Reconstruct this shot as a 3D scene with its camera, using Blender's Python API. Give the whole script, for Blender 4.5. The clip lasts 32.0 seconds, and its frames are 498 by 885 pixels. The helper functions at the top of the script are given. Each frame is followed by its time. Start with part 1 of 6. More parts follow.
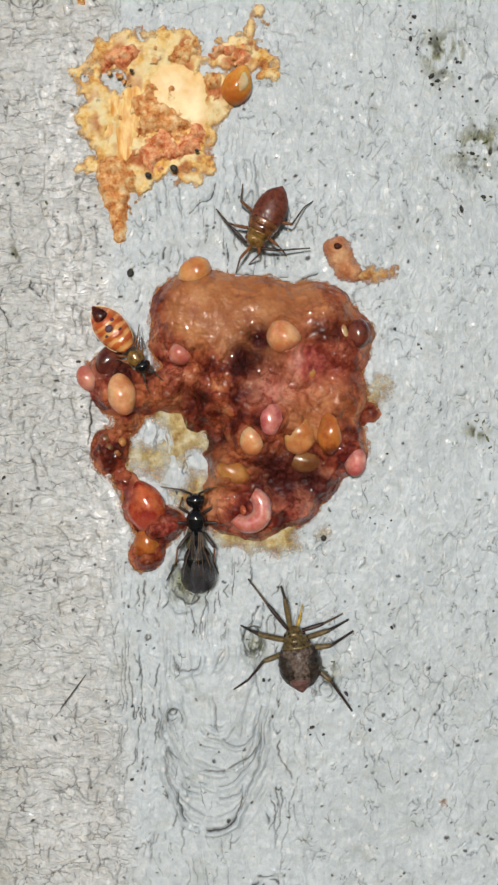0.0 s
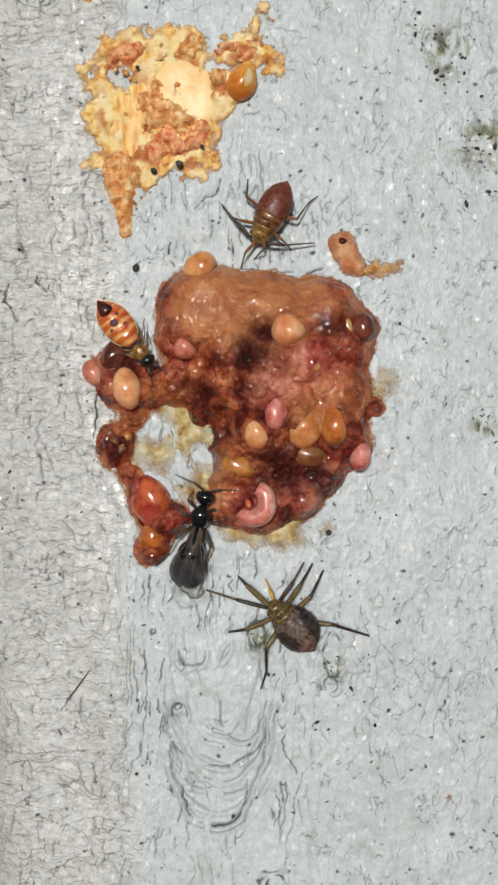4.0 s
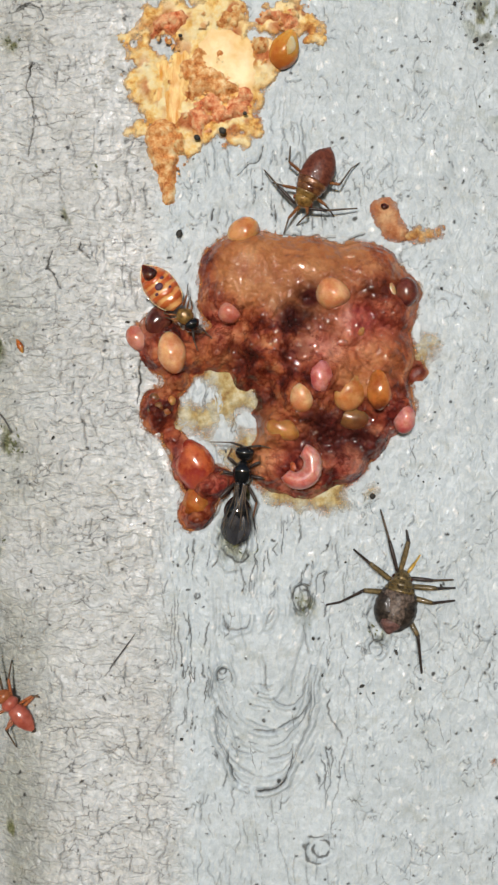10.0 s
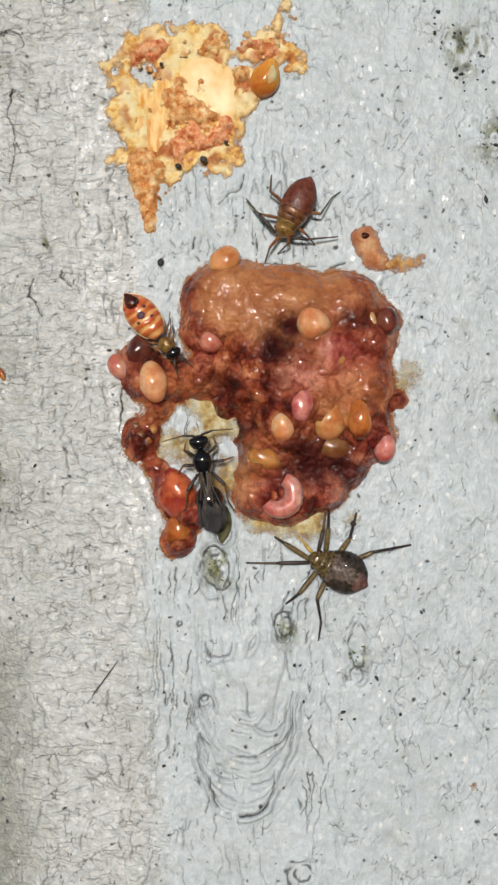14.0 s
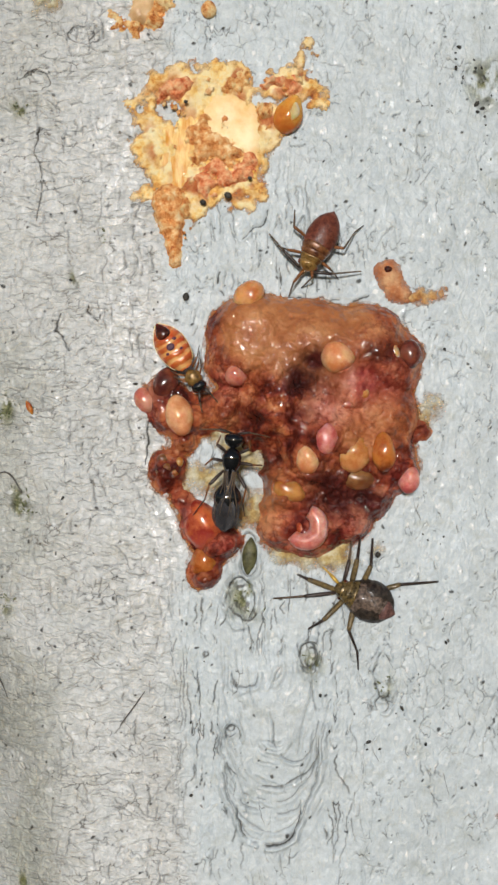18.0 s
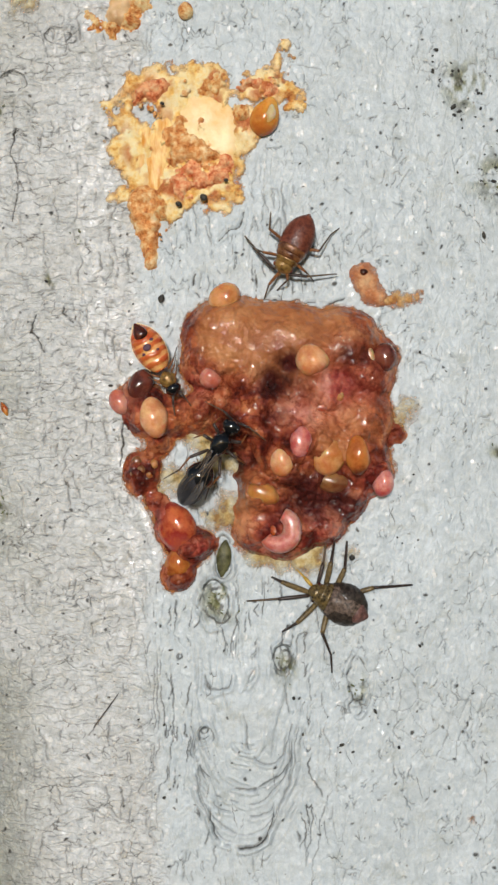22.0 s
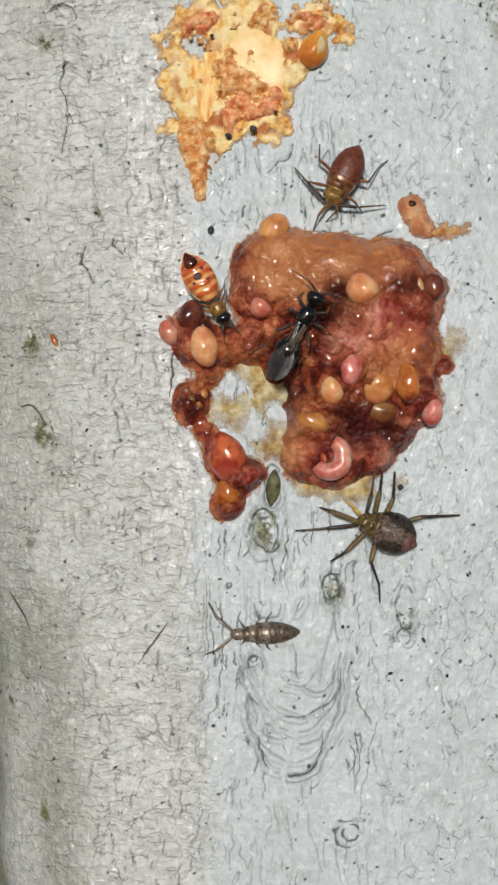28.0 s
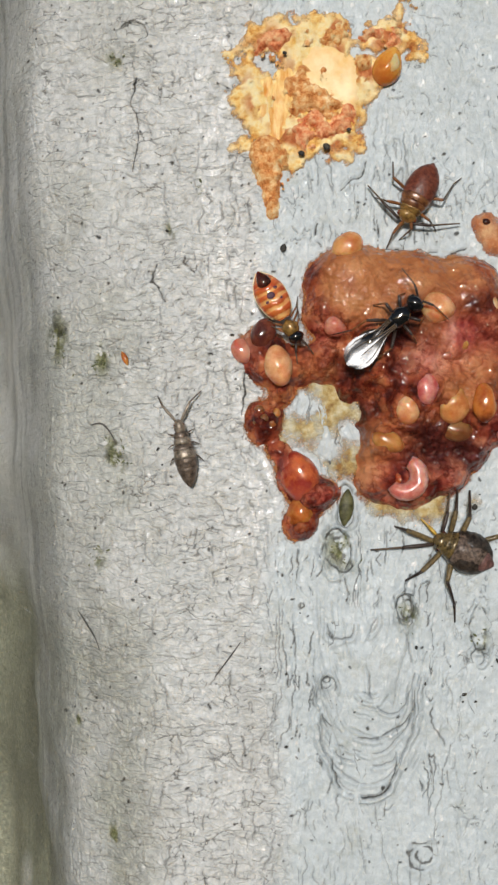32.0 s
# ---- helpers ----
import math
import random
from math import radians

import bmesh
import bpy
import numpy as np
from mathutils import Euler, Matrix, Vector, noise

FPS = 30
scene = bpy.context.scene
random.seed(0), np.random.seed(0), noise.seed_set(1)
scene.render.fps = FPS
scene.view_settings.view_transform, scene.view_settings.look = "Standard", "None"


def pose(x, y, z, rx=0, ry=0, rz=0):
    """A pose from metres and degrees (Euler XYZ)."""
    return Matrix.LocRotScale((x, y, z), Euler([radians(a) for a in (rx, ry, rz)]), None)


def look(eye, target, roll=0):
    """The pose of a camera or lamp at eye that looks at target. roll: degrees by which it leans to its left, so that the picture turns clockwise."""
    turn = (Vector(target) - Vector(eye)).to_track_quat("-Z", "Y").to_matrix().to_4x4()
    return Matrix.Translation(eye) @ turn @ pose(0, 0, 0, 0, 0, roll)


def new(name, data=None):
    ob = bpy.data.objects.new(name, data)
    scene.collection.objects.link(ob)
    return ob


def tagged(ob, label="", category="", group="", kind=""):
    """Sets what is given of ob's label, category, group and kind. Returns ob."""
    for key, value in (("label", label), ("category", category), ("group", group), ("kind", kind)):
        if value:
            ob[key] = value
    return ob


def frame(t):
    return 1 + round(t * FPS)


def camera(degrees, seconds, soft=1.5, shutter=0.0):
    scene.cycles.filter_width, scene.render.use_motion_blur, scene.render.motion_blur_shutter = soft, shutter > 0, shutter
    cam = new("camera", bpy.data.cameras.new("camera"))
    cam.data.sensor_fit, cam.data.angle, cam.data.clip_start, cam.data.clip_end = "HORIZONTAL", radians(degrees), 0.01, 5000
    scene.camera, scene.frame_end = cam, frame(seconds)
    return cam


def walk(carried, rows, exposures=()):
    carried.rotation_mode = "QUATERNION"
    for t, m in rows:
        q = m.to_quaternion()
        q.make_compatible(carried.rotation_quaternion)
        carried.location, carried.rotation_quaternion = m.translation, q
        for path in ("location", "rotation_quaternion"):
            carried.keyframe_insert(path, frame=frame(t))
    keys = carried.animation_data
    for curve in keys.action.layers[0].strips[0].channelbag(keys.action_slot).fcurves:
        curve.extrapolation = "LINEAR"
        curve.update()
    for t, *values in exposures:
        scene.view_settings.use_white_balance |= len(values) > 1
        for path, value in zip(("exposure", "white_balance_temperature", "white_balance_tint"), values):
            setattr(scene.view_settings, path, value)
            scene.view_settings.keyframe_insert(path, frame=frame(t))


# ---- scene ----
MM = 0.001
cam = camera(30.0, 32.0, soft=2.65)


def eye(x, y, z, yaw, pitch, roll):
    """A camera pose from millimetres and degrees: yaw to the left from +y, pitch up, roll."""
    turn = Matrix.Rotation(radians(yaw), 4, "Z") @ Matrix.Rotation(radians(90 + pitch), 4, "X") @ Matrix.Rotation(radians(roll), 4, "Z")
    return Matrix.Translation((x * MM, y * MM, z * MM)) @ turn


walk(cam, [
    (0, eye(0.003, -29.922, 0.004, 0.10, 0.04, 0.01)),
    (0.5, eye(0.265, -29.943, -0.040, 0.79, 0.00, -0.02)),
    (1, eye(0.767, -29.820, 0.183, 1.15, -0.18, -0.03)),
    (1.5, eye(0.864, -29.833, 0.040, 1.28, -0.17, -0.07)),
    (2, eye(0.902, -29.892, -0.453, 1.44, -0.11, -0.09)),
    (2.5, eye(0.620, -29.859, -0.404, 1.46, -0.20, -0.21)),
    (3, eye(0.556, -29.924, -0.409, 1.48, -0.23, -0.13)),
    (3.5, eye(0.403, -29.949, -0.215, 1.20, 0.07, 0.01)),
    (5.5, eye(-0.595, -30.025, -1.642, -0.52, 1.40, -0.21)),
    (6, eye(-0.915, -30.056, -1.412, -0.76, 1.26, -0.26)),
    (6.5, eye(-1.165, -30.031, -2.039, -0.95, 1.33, -0.40)),
    (7, eye(-0.528, -30.059, -2.233, -0.68, 1.67, -0.31)),
    (7.5, eye(-0.343, -30.057, -2.222, -0.54, 1.69, -0.22)),
    (8, eye(-1.431, -30.083, -2.238, 0.17, 1.47, -0.19)),
    (8.5, eye(-2.370, -29.952, -2.586, 0.20, 1.58, -0.22)),
    (9, eye(-2.689, -29.924, -2.729, 0.11, 1.70, -0.28)),
    (9.5, eye(-2.101, -30.145, -1.915, 0.31, 1.48, -0.28)),
    (10, eye(-1.455, -30.048, -2.062, 0.32, 1.44, -0.17)),
    (10.5, eye(-1.161, -30.164, -1.578, -0.11, 1.48, -0.15)),
    (11, eye(-1.168, -30.287, -1.416, 0.20, 1.45, -0.23)),
    (11.5, eye(-1.221, -30.181, -1.094, 0.07, 1.58, -0.20)),
    (12, eye(-1.257, -30.230, -0.462, -0.04, 1.24, -0.18)),
    (12.5, eye(-1.069, -30.122, -1.455, -0.06, 1.26, -0.19)),
    (13, eye(-0.939, -30.163, -0.348, 0.10, 1.25, -0.18)),
    (13.5, eye(-1.019, -30.188, -0.821, -0.40, 1.14, -0.24)),
    (14, eye(-1.300, -30.210, -0.950, -0.53, 1.05, -0.27)),
    (14.5, eye(-1.133, -30.260, -1.336, -0.06, 1.26, -0.36)),
    (16.5, eye(-1.432, -30.557, 0.010, 0.04, 1.22, -0.33)),
    (17, eye(-1.558, -30.482, -0.514, 0.11, 1.25, -0.45)),
    (17.5, eye(-1.652, -30.549, -0.540, 0.07, 1.43, -0.42)),
    (18, eye(-1.675, -30.557, -0.100, 0.29, 1.43, -0.50)),
    (18.5, eye(-1.508, -30.417, -0.318, 0.24, 1.47, -0.61)),
    (19, eye(-1.189, -30.500, 0.729, 0.12, 1.37, -0.34)),
    (19.5, eye(-0.226, -30.517, 1.000, 0.35, 1.51, 0.02)),
    (20, eye(-0.986, -30.560, 0.927, 0.31, 1.41, -0.05)),
    (20.5, eye(-1.104, -30.446, 0.259, 0.30, 1.49, -0.21)),
    (21, eye(-0.951, -30.509, 0.750, 0.39, 1.50, -0.18)),
    (21.5, eye(-0.942, -30.482, 0.328, 0.14, 1.54, -0.22)),
    (22, eye(-0.905, -30.530, 0.006, 0.18, 1.37, -0.26)),
    (22.5, eye(-1.174, -30.561, 0.019, 0.06, 1.40, -0.33)),
    (23, eye(-1.294, -30.500, -0.260, 0.23, 1.57, -0.39)),
    (23.5, eye(-1.586, -30.438, -0.718, 0.10, 1.28, -0.54)),
    (24, eye(-0.806, -30.635, -0.407, 0.04, 1.40, -0.26)),
    (24.5, eye(-0.493, -30.579, -0.370, 0.05, 1.22, -0.16)),
    (25, eye(-0.514, -30.608, -0.204, 0.18, 1.45, -0.18)),
    (25.5, eye(-0.747, -30.465, -0.859, 0.12, 1.52, -0.36)),
    (27.5, eye(-1.505, -30.673, -1.344, -0.18, 1.41, -0.13)),
    (28, eye(-2.622, -30.637, -2.324, 0.01, 1.43, -0.18)),
    (28.5, eye(-3.341, -30.421, -2.864, -0.42, 1.57, -0.25)),
    (29, eye(-3.688, -30.430, -3.100, -0.14, 1.50, -0.21)),
    (29.5, eye(-4.470, -30.381, -3.396, -0.22, 1.33, -0.33)),
    (30, eye(-4.542, -30.468, -3.142, -0.23, 1.45, -0.35)),
    (30.5, eye(-4.646, -30.439, -2.635, -0.04, 1.44, -0.38)),
    (31, eye(-5.062, -30.431, -2.745, -0.01, 1.49, -0.34)),
    (31.5, eye(-4.862, -30.470, -1.976, 0.19, 1.48, -0.22)),
    (32, eye(-4.922, -30.488, -1.717, 0.18, 1.50, -0.11)),
], exposures=((0.0, -0.10, 6330, 10), (3.5, -0.09, 6330, 10), (5.5, -0.03, 6330, 10), (25.5, -0.03, 6330, 10), (28.0, -0.07, 6330, 10), (32.0, -0.05, 6330, 10)))

# ---- world and sun ----
SUN_FROM = Vector((-0.10, -1.0, 0.16)).normalized()
world = bpy.data.worlds.new("sky")
scene.world = world
world.use_nodes = True
wn = world.node_tree.nodes
sky = wn.new("ShaderNodeTexSky")
sky.sky_type, sky.sun_disc = "NISHITA", False
sky.sun_elevation = math.asin(SUN_FROM.z)
sky.sun_rotation = math.atan2(SUN_FROM.x, SUN_FROM.y)
world.node_tree.links.new(sky.outputs[0], wn["Background"].inputs["Color"])
wn["Background"].inputs["Strength"].default_value = 0.07
sun_data = bpy.data.lights.new("sun", "SUN")
sun_data.energy, sun_data.angle, sun_data.color = 2.95, radians(8), (1.0, 0.98, 0.96)
sun = new("sun", sun_data)
sun.matrix_world = look(SUN_FROM * 2, (0, 0, 0))


# ---- materials ----
def links_of(name):
    m = bpy.data.materials.new(name)
    m.use_nodes = True
    nt = m.node_tree
    return m, nt, nt.nodes["Principled BSDF"]


def tex_noise(nt, scale, detail=4.0, rough=0.55, stretch=None, src="Object"):
    """Noise in millimetres: scale is per millimetre."""
    tc = nt.nodes.new("ShaderNodeTexCoord")
    mp = nt.nodes.new("ShaderNodeMapping")
    s = stretch or (1, 1, 1)
    mp.inputs["Scale"].default_value = tuple(v / MM for v in s)
    nt.links.new(tc.outputs[src], mp.inputs["Vector"])
    n = nt.nodes.new("ShaderNodeTexNoise")
    n.inputs["Scale"].default_value, n.inputs["Detail"].default_value = scale, detail
    n.inputs["Roughness"].default_value = rough
    nt.links.new(mp.outputs[0], n.inputs["Vector"])
    return n.outputs["Fac"]


def ramp(nt, fac, stops):
    r = nt.nodes.new("ShaderNodeValToRGB")
    while len(r.color_ramp.elements) < len(stops):
        r.color_ramp.elements.new(0.5)
    for e, (p, c) in zip(r.color_ramp.elements, stops):
        e.position, e.color = p, (*c, 1)
    nt.links.new(fac, r.inputs["Fac"])
    return r.outputs["Color"]


def blend(nt, fac, a, b, mode="MIX"):
    m = nt.nodes.new("ShaderNodeMix")
    m.data_type, m.blend_type = "RGBA", mode
    for sock, v in ((m.inputs[0], fac), (m.inputs[6], a), (m.inputs[7], b)):
        if isinstance(v, bpy.types.NodeSocket):
            nt.links.new(v, sock)
        elif isinstance(v, tuple):
            sock.default_value = (*v, 1)
        else:
            sock.default_value = v
    return m.outputs[2]


def bump(nt, bsdf, height, strength, dist_mm, chain=None):
    b = nt.nodes.new("ShaderNodeBump")
    b.inputs["Strength"].default_value, b.inputs["Distance"].default_value = strength, dist_mm * MM
    nt.links.new(height, b.inputs["Height"])
    if chain is not None:
        nt.links.new(chain, b.inputs["Normal"])
    nt.links.new(b.outputs[0], bsdf.inputs["Normal"])
    nt.links.new(b.outputs[0], bsdf.inputs["Coat Normal"])
    return b.outputs[0]


def mask(nt, name, channel=None):
    a = nt.nodes.new("ShaderNodeAttribute")
    a.attribute_name = name
    if channel is None:
        return a.outputs["Color"]
    if channel == 3:
        return a.outputs["Alpha"]
    sep = nt.nodes.new("ShaderNodeSeparateColor")
    nt.links.new(a.outputs["Color"], sep.inputs[0])
    return sep.outputs[channel]


def plain(name, dark, light, rough, scale=3.0, relief=0.3, grain=9.0, sss=0.0, coat=0.0, metal=0.0, trans=0.0, stretch=None):
    """A two-tone mottled material with fine relief."""
    m, nt, b = links_of(name)
    n = tex_noise(nt, scale, 5.0, 0.6, stretch)
    nt.links.new(ramp(nt, n, ((0.32, dark), (0.68, light))), b.inputs["Base Color"])
    b.inputs["Roughness"].default_value, b.inputs["Metallic"].default_value = rough, metal
    b.inputs["Specular IOR Level"].default_value = 0.28
    if sss:
        b.inputs["Subsurface Weight"].default_value = sss
        b.inputs["Subsurface Radius"].default_value = (1.0, 0.45, 0.2)
        b.inputs["Subsurface Scale"].default_value = 0.25 * MM
    b.inputs["Coat Weight"].default_value, b.inputs["Coat Roughness"].default_value = coat, 0.06
    b.inputs["Transmission Weight"].default_value = trans
    bump(nt, b, tex_noise(nt, grain, 4.0, 0.6, stretch), relief, 0.02)
    return m


def calc(nt, op, a, b=0.0, clamp=False):
    """One arithmetic node on sockets or numbers."""
    n = nt.nodes.new("ShaderNodeMath")
    n.operation, n.use_clamp = op, clamp
    for sock, v in zip(n.inputs, (a, b)):
        if isinstance(v, bpy.types.NodeSocket):
            nt.links.new(v, sock)
        else:
            sock.default_value = v
    return n.outputs[0]


def crackle(nt, scale, width, stretch, warp, keep, seed):
    """Broken crack lines between irregular plates: the line itself and the dip round it."""
    tc = nt.nodes.new("ShaderNodeTexCoord")
    mp = nt.nodes.new("ShaderNodeMapping")
    mp.inputs["Scale"].default_value = tuple(v / MM for v in stretch)
    mp.inputs["Location"].default_value = (seed * 3.7, seed * 1.3, seed * 7.1)
    nt.links.new(tc.outputs["Object"], mp.inputs["Vector"])
    n = nt.nodes.new("ShaderNodeTexNoise")
    n.inputs["Scale"].default_value, n.inputs["Detail"].default_value = 1.6, 5.0
    nt.links.new(mp.outputs[0], n.inputs["Vector"])
    off = nt.nodes.new("ShaderNodeVectorMath")
    off.operation = "MULTIPLY_ADD"
    off.inputs[1].default_value = (warp, warp, warp)
    nt.links.new(n.outputs["Color"], off.inputs[0])
    nt.links.new(mp.outputs[0], off.inputs[2])
    v = nt.nodes.new("ShaderNodeTexVoronoi")
    v.feature = "DISTANCE_TO_EDGE"
    v.inputs["Scale"].default_value = scale
    nt.links.new(off.outputs[0], v.inputs["Vector"])
    gate = nt.nodes.new("ShaderNodeTexNoise")
    gate.inputs["Scale"].default_value, gate.inputs["Detail"].default_value = 0.9 * scale, 4.0
    nt.links.new(mp.outputs[0], gate.inputs["Vector"])
    on = ramp(nt, gate.outputs["Fac"], ((keep, (0, 0, 0)), (keep + 0.07, (1, 1, 1))))
    line = ramp(nt, v.outputs["Distance"], ((0.25 * width, (1, 1, 1)), (width, (0, 0, 0))))
    dip = ramp(nt, v.outputs["Distance"], ((0.0, (0, 0, 0)), (2.6 * width, (1, 1, 1)), (6.0 * width, (0.55, 0.55, 0.55))))
    return calc(nt, "MULTIPLY", line, on), dip


def bark_material():
    m, nt, b = links_of("bark")
    crack, algae_shade, zone = mask(nt, "wear_and_light", 0), mask(nt, "wear_and_light", 1), mask(nt, "wear_and_light", 2)
    big = tex_noise(nt, 0.35, 5.0, 0.6)
    fine = tex_noise(nt, 4.0, 7.0, 0.7)
    grain = tex_noise(nt, 9.0, 5.0, 0.65, (1.0, 1.0, 0.55))
    flecks = tex_noise(nt, 6.5, 3.0, 0.6, (1.0, 1.0, 0.7))
    grime = tex_noise(nt, 1.1, 6.0, 0.7, (0.8, 1.0, 1.2))
    plates, dip = crackle(nt, 2.3, 0.050, (0.70, 1.0, 1.45), 0.60, 0.555, 1)
    seams, dip2 = crackle(nt, 1.6, 0.034, (1.35, 1.0, 0.62), 0.60, 0.60, 2)
    warm = ramp(nt, fine, ((0.28, (0.415, 0.420, 0.405)), (0.48, (0.555, 0.562, 0.549)), (0.72, (0.73, 0.736, 0.720))))
    cool = ramp(nt, fine, ((0.25, (0.430, 0.475, 0.495)), (0.48, (0.515, 0.566, 0.586)), (0.74, (0.655, 0.705, 0.725))))
    c = blend(nt, zone, warm, cool)
    c = blend(nt, 0.6, c, ramp(nt, big, ((0.3, (0.78, 0.775, 0.755)), (0.7, (1.0, 1.0, 1.0)))), "MULTIPLY")
    c = blend(nt, 0.5, c, ramp(nt, flecks, ((0.24, (0.45, 0.43, 0.40)), (0.31, (1.0, 1.0, 1.0)))), "MULTIPLY")
    c = blend(nt, 0.42, c, ramp(nt, grime, ((0.32, (0.70, 0.66, 0.55)), (0.46, (1.0, 1.0, 1.0)))), "MULTIPLY")
    # algae tone; also paints the weaker light at the far left
    moss_shade = ramp(nt, fine, ((0.3, (0.055, 0.060, 0.022)), (0.5, (0.14, 0.145, 0.062)), (0.7, (0.34, 0.345, 0.20))))
    c = blend(nt, algae_shade, c, moss_shade)
    left = calc(nt, "SUBTRACT", 1.0, zone, True)
    fissure = calc(nt, "MAXIMUM", calc(nt, "MULTIPLY", plates, calc(nt, "MULTIPLY", left, 0.74)), calc(nt, "MULTIPLY", seams, calc(nt, "MULTIPLY", zone, 0.72)))
    fissure = calc(nt, "MULTIPLY", fissure, calc(nt, "SUBTRACT", 1.0, calc(nt, "MULTIPLY", algae_shade, 0.7), True))
    c = blend(nt, fissure, c, (0.060, 0.052, 0.042))
    # glints painted in: blisters get a near-white base besides their gloss
    c = blend(nt, calc(nt, "MULTIPLY", mask(nt, "wear_and_light", 3), 0.65), c, (0.80, 0.80, 0.785))
    # cracks, and the shade painted down the trunk's left flank
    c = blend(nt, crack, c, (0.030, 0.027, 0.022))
    nt.links.new(c, b.inputs["Base Color"])
    gloss = blend(nt, mask(nt, "wear_and_light", 3), ramp(nt, flecks, ((0.45, (0.60, 0.60, 0.60)), (0.64, (0.19, 0.19, 0.19)))), (0.17, 0.17, 0.17))
    nt.links.new(gloss, b.inputs["Roughness"])
    nt.links.new(mask(nt, "wear_and_light", 3), b.inputs["Coat Weight"])
    b.inputs["Coat Roughness"].default_value = 0.12
    b.inputs["Specular IOR Level"].default_value = 0.42
    one = bump(nt, b, tex_noise(nt, 2.6, 5.0, 0.55), 0.60, 0.12)
    two = bump(nt, b, calc(nt, "MULTIPLY", dip, left), 0.55, 0.05, one)
    three = bump(nt, b, calc(nt, "MULTIPLY", dip2, zone), 0.30, 0.04, two)
    bump(nt, b, grain, 0.5, 0.03, three)
    return m


def pulp_material():
    m, nt, b = links_of("wet_pulp")
    tan, pink, dark = mask(nt, "tone_mask", 0), mask(nt, "tone_mask", 1), mask(nt, "tone_mask", 2)
    n = tex_noise(nt, 1.1, 5.0, 0.55)
    soft = tex_noise(nt, 1.8, 3.0, 0.5)
    pimple = tex_noise(nt, 4.2, 1.5, 0.45)
    blot = tex_noise(nt, 0.9, 4.0, 0.6)
    c = ramp(nt, n, ((0.38, (0.10, 0.014, 0.007)), (0.46, (0.27, 0.052, 0.022)), (0.53, (0.39, 0.105, 0.038)), (0.63, (0.53, 0.21, 0.085))))
    c = blend(nt, tan, c, ramp(nt, n, ((0.3, (0.28, 0.085, 0.028)), (0.5, (0.40, 0.150, 0.053)), (0.70, (0.52, 0.24, 0.10)))))
    c = blend(nt, pink, c, ramp(nt, n, ((0.38, (0.20, 0.022, 0.018)), (0.5, (0.40, 0.090, 0.062)), (0.62, (0.58, 0.235, 0.175)))))
    # dark maroon pulp, which also paints the shade inside the pits
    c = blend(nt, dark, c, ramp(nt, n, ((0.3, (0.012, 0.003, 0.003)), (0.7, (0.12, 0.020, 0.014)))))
    blots = ramp(nt, blot, ((0.38, (0.36, 0.16, 0.12)), (0.515, (1.0, 1.0, 1.0))))
    c = blend(nt, calc(nt, "SUBTRACT", 0.75, calc(nt, "MULTIPLY", tan, 0.6), True), c, blots, "MULTIPLY")
    vein = calc(nt, "ABSOLUTE", calc(nt, "SUBTRACT", tex_noise(nt, 1.3, 5.0, 0.6), 0.5))
    c = blend(nt, calc(nt, "SUBTRACT", 0.8, calc(nt, "MULTIPLY", tan, 0.65), True), c, ramp(nt, vein, ((0.0, (0.34, 0.12, 0.085)), (0.045, (1.0, 1.0, 1.0)))), "MULTIPLY")
    nt.links.new(c, b.inputs["Base Color"])
    b.inputs["Roughness"].default_value = 0.62
    b.inputs["Specular IOR Level"].default_value = 0.10
    b.inputs["Subsurface Weight"].default_value = 0.08
    b.inputs["Subsurface Radius"].default_value = (1.0, 0.35, 0.15)
    b.inputs["Subsurface Scale"].default_value = 0.2 * MM
    b.inputs["Coat Weight"].default_value, b.inputs["Coat Roughness"].default_value = 0.9, 0.04
    b.inputs["Coat IOR"].default_value = 1.47
    one = bump(nt, b, soft, 0.22, 0.18)
    bump(nt, b, pimple, 1.0, 0.14, one)
    return m


def film_material(name, stops, alpha, gap=0.42, blur=0.06, scale=1.7):
    """A ragged dried layer of several tones that thins out into gaps."""
    m, nt, b = links_of(name)
    n = tex_noise(nt, scale, 9.0, 0.75)
    fine = tex_noise(nt, 6.0, 6.0, 0.7)
    holes = tex_noise(nt, 2.6, 8.0, 0.7)
    nt.links.new(ramp(nt, n, stops), b.inputs["Base Color"])
    b.inputs["Roughness"].default_value, b.inputs["Specular IOR Level"].default_value = 0.55, 0.15
    b.inputs["Coat Weight"].default_value, b.inputs["Coat Roughness"].default_value = 0.3, 0.08
    nt.links.new(ramp(nt, holes, ((gap - blur, (alpha, alpha, alpha)), (gap + blur, (1, 1, 1)))), b.inputs["Alpha"])
    one = bump(nt, b, n, 0.7, 0.12)
    bump(nt, b, fine, 0.7, 0.05, one)
    return m


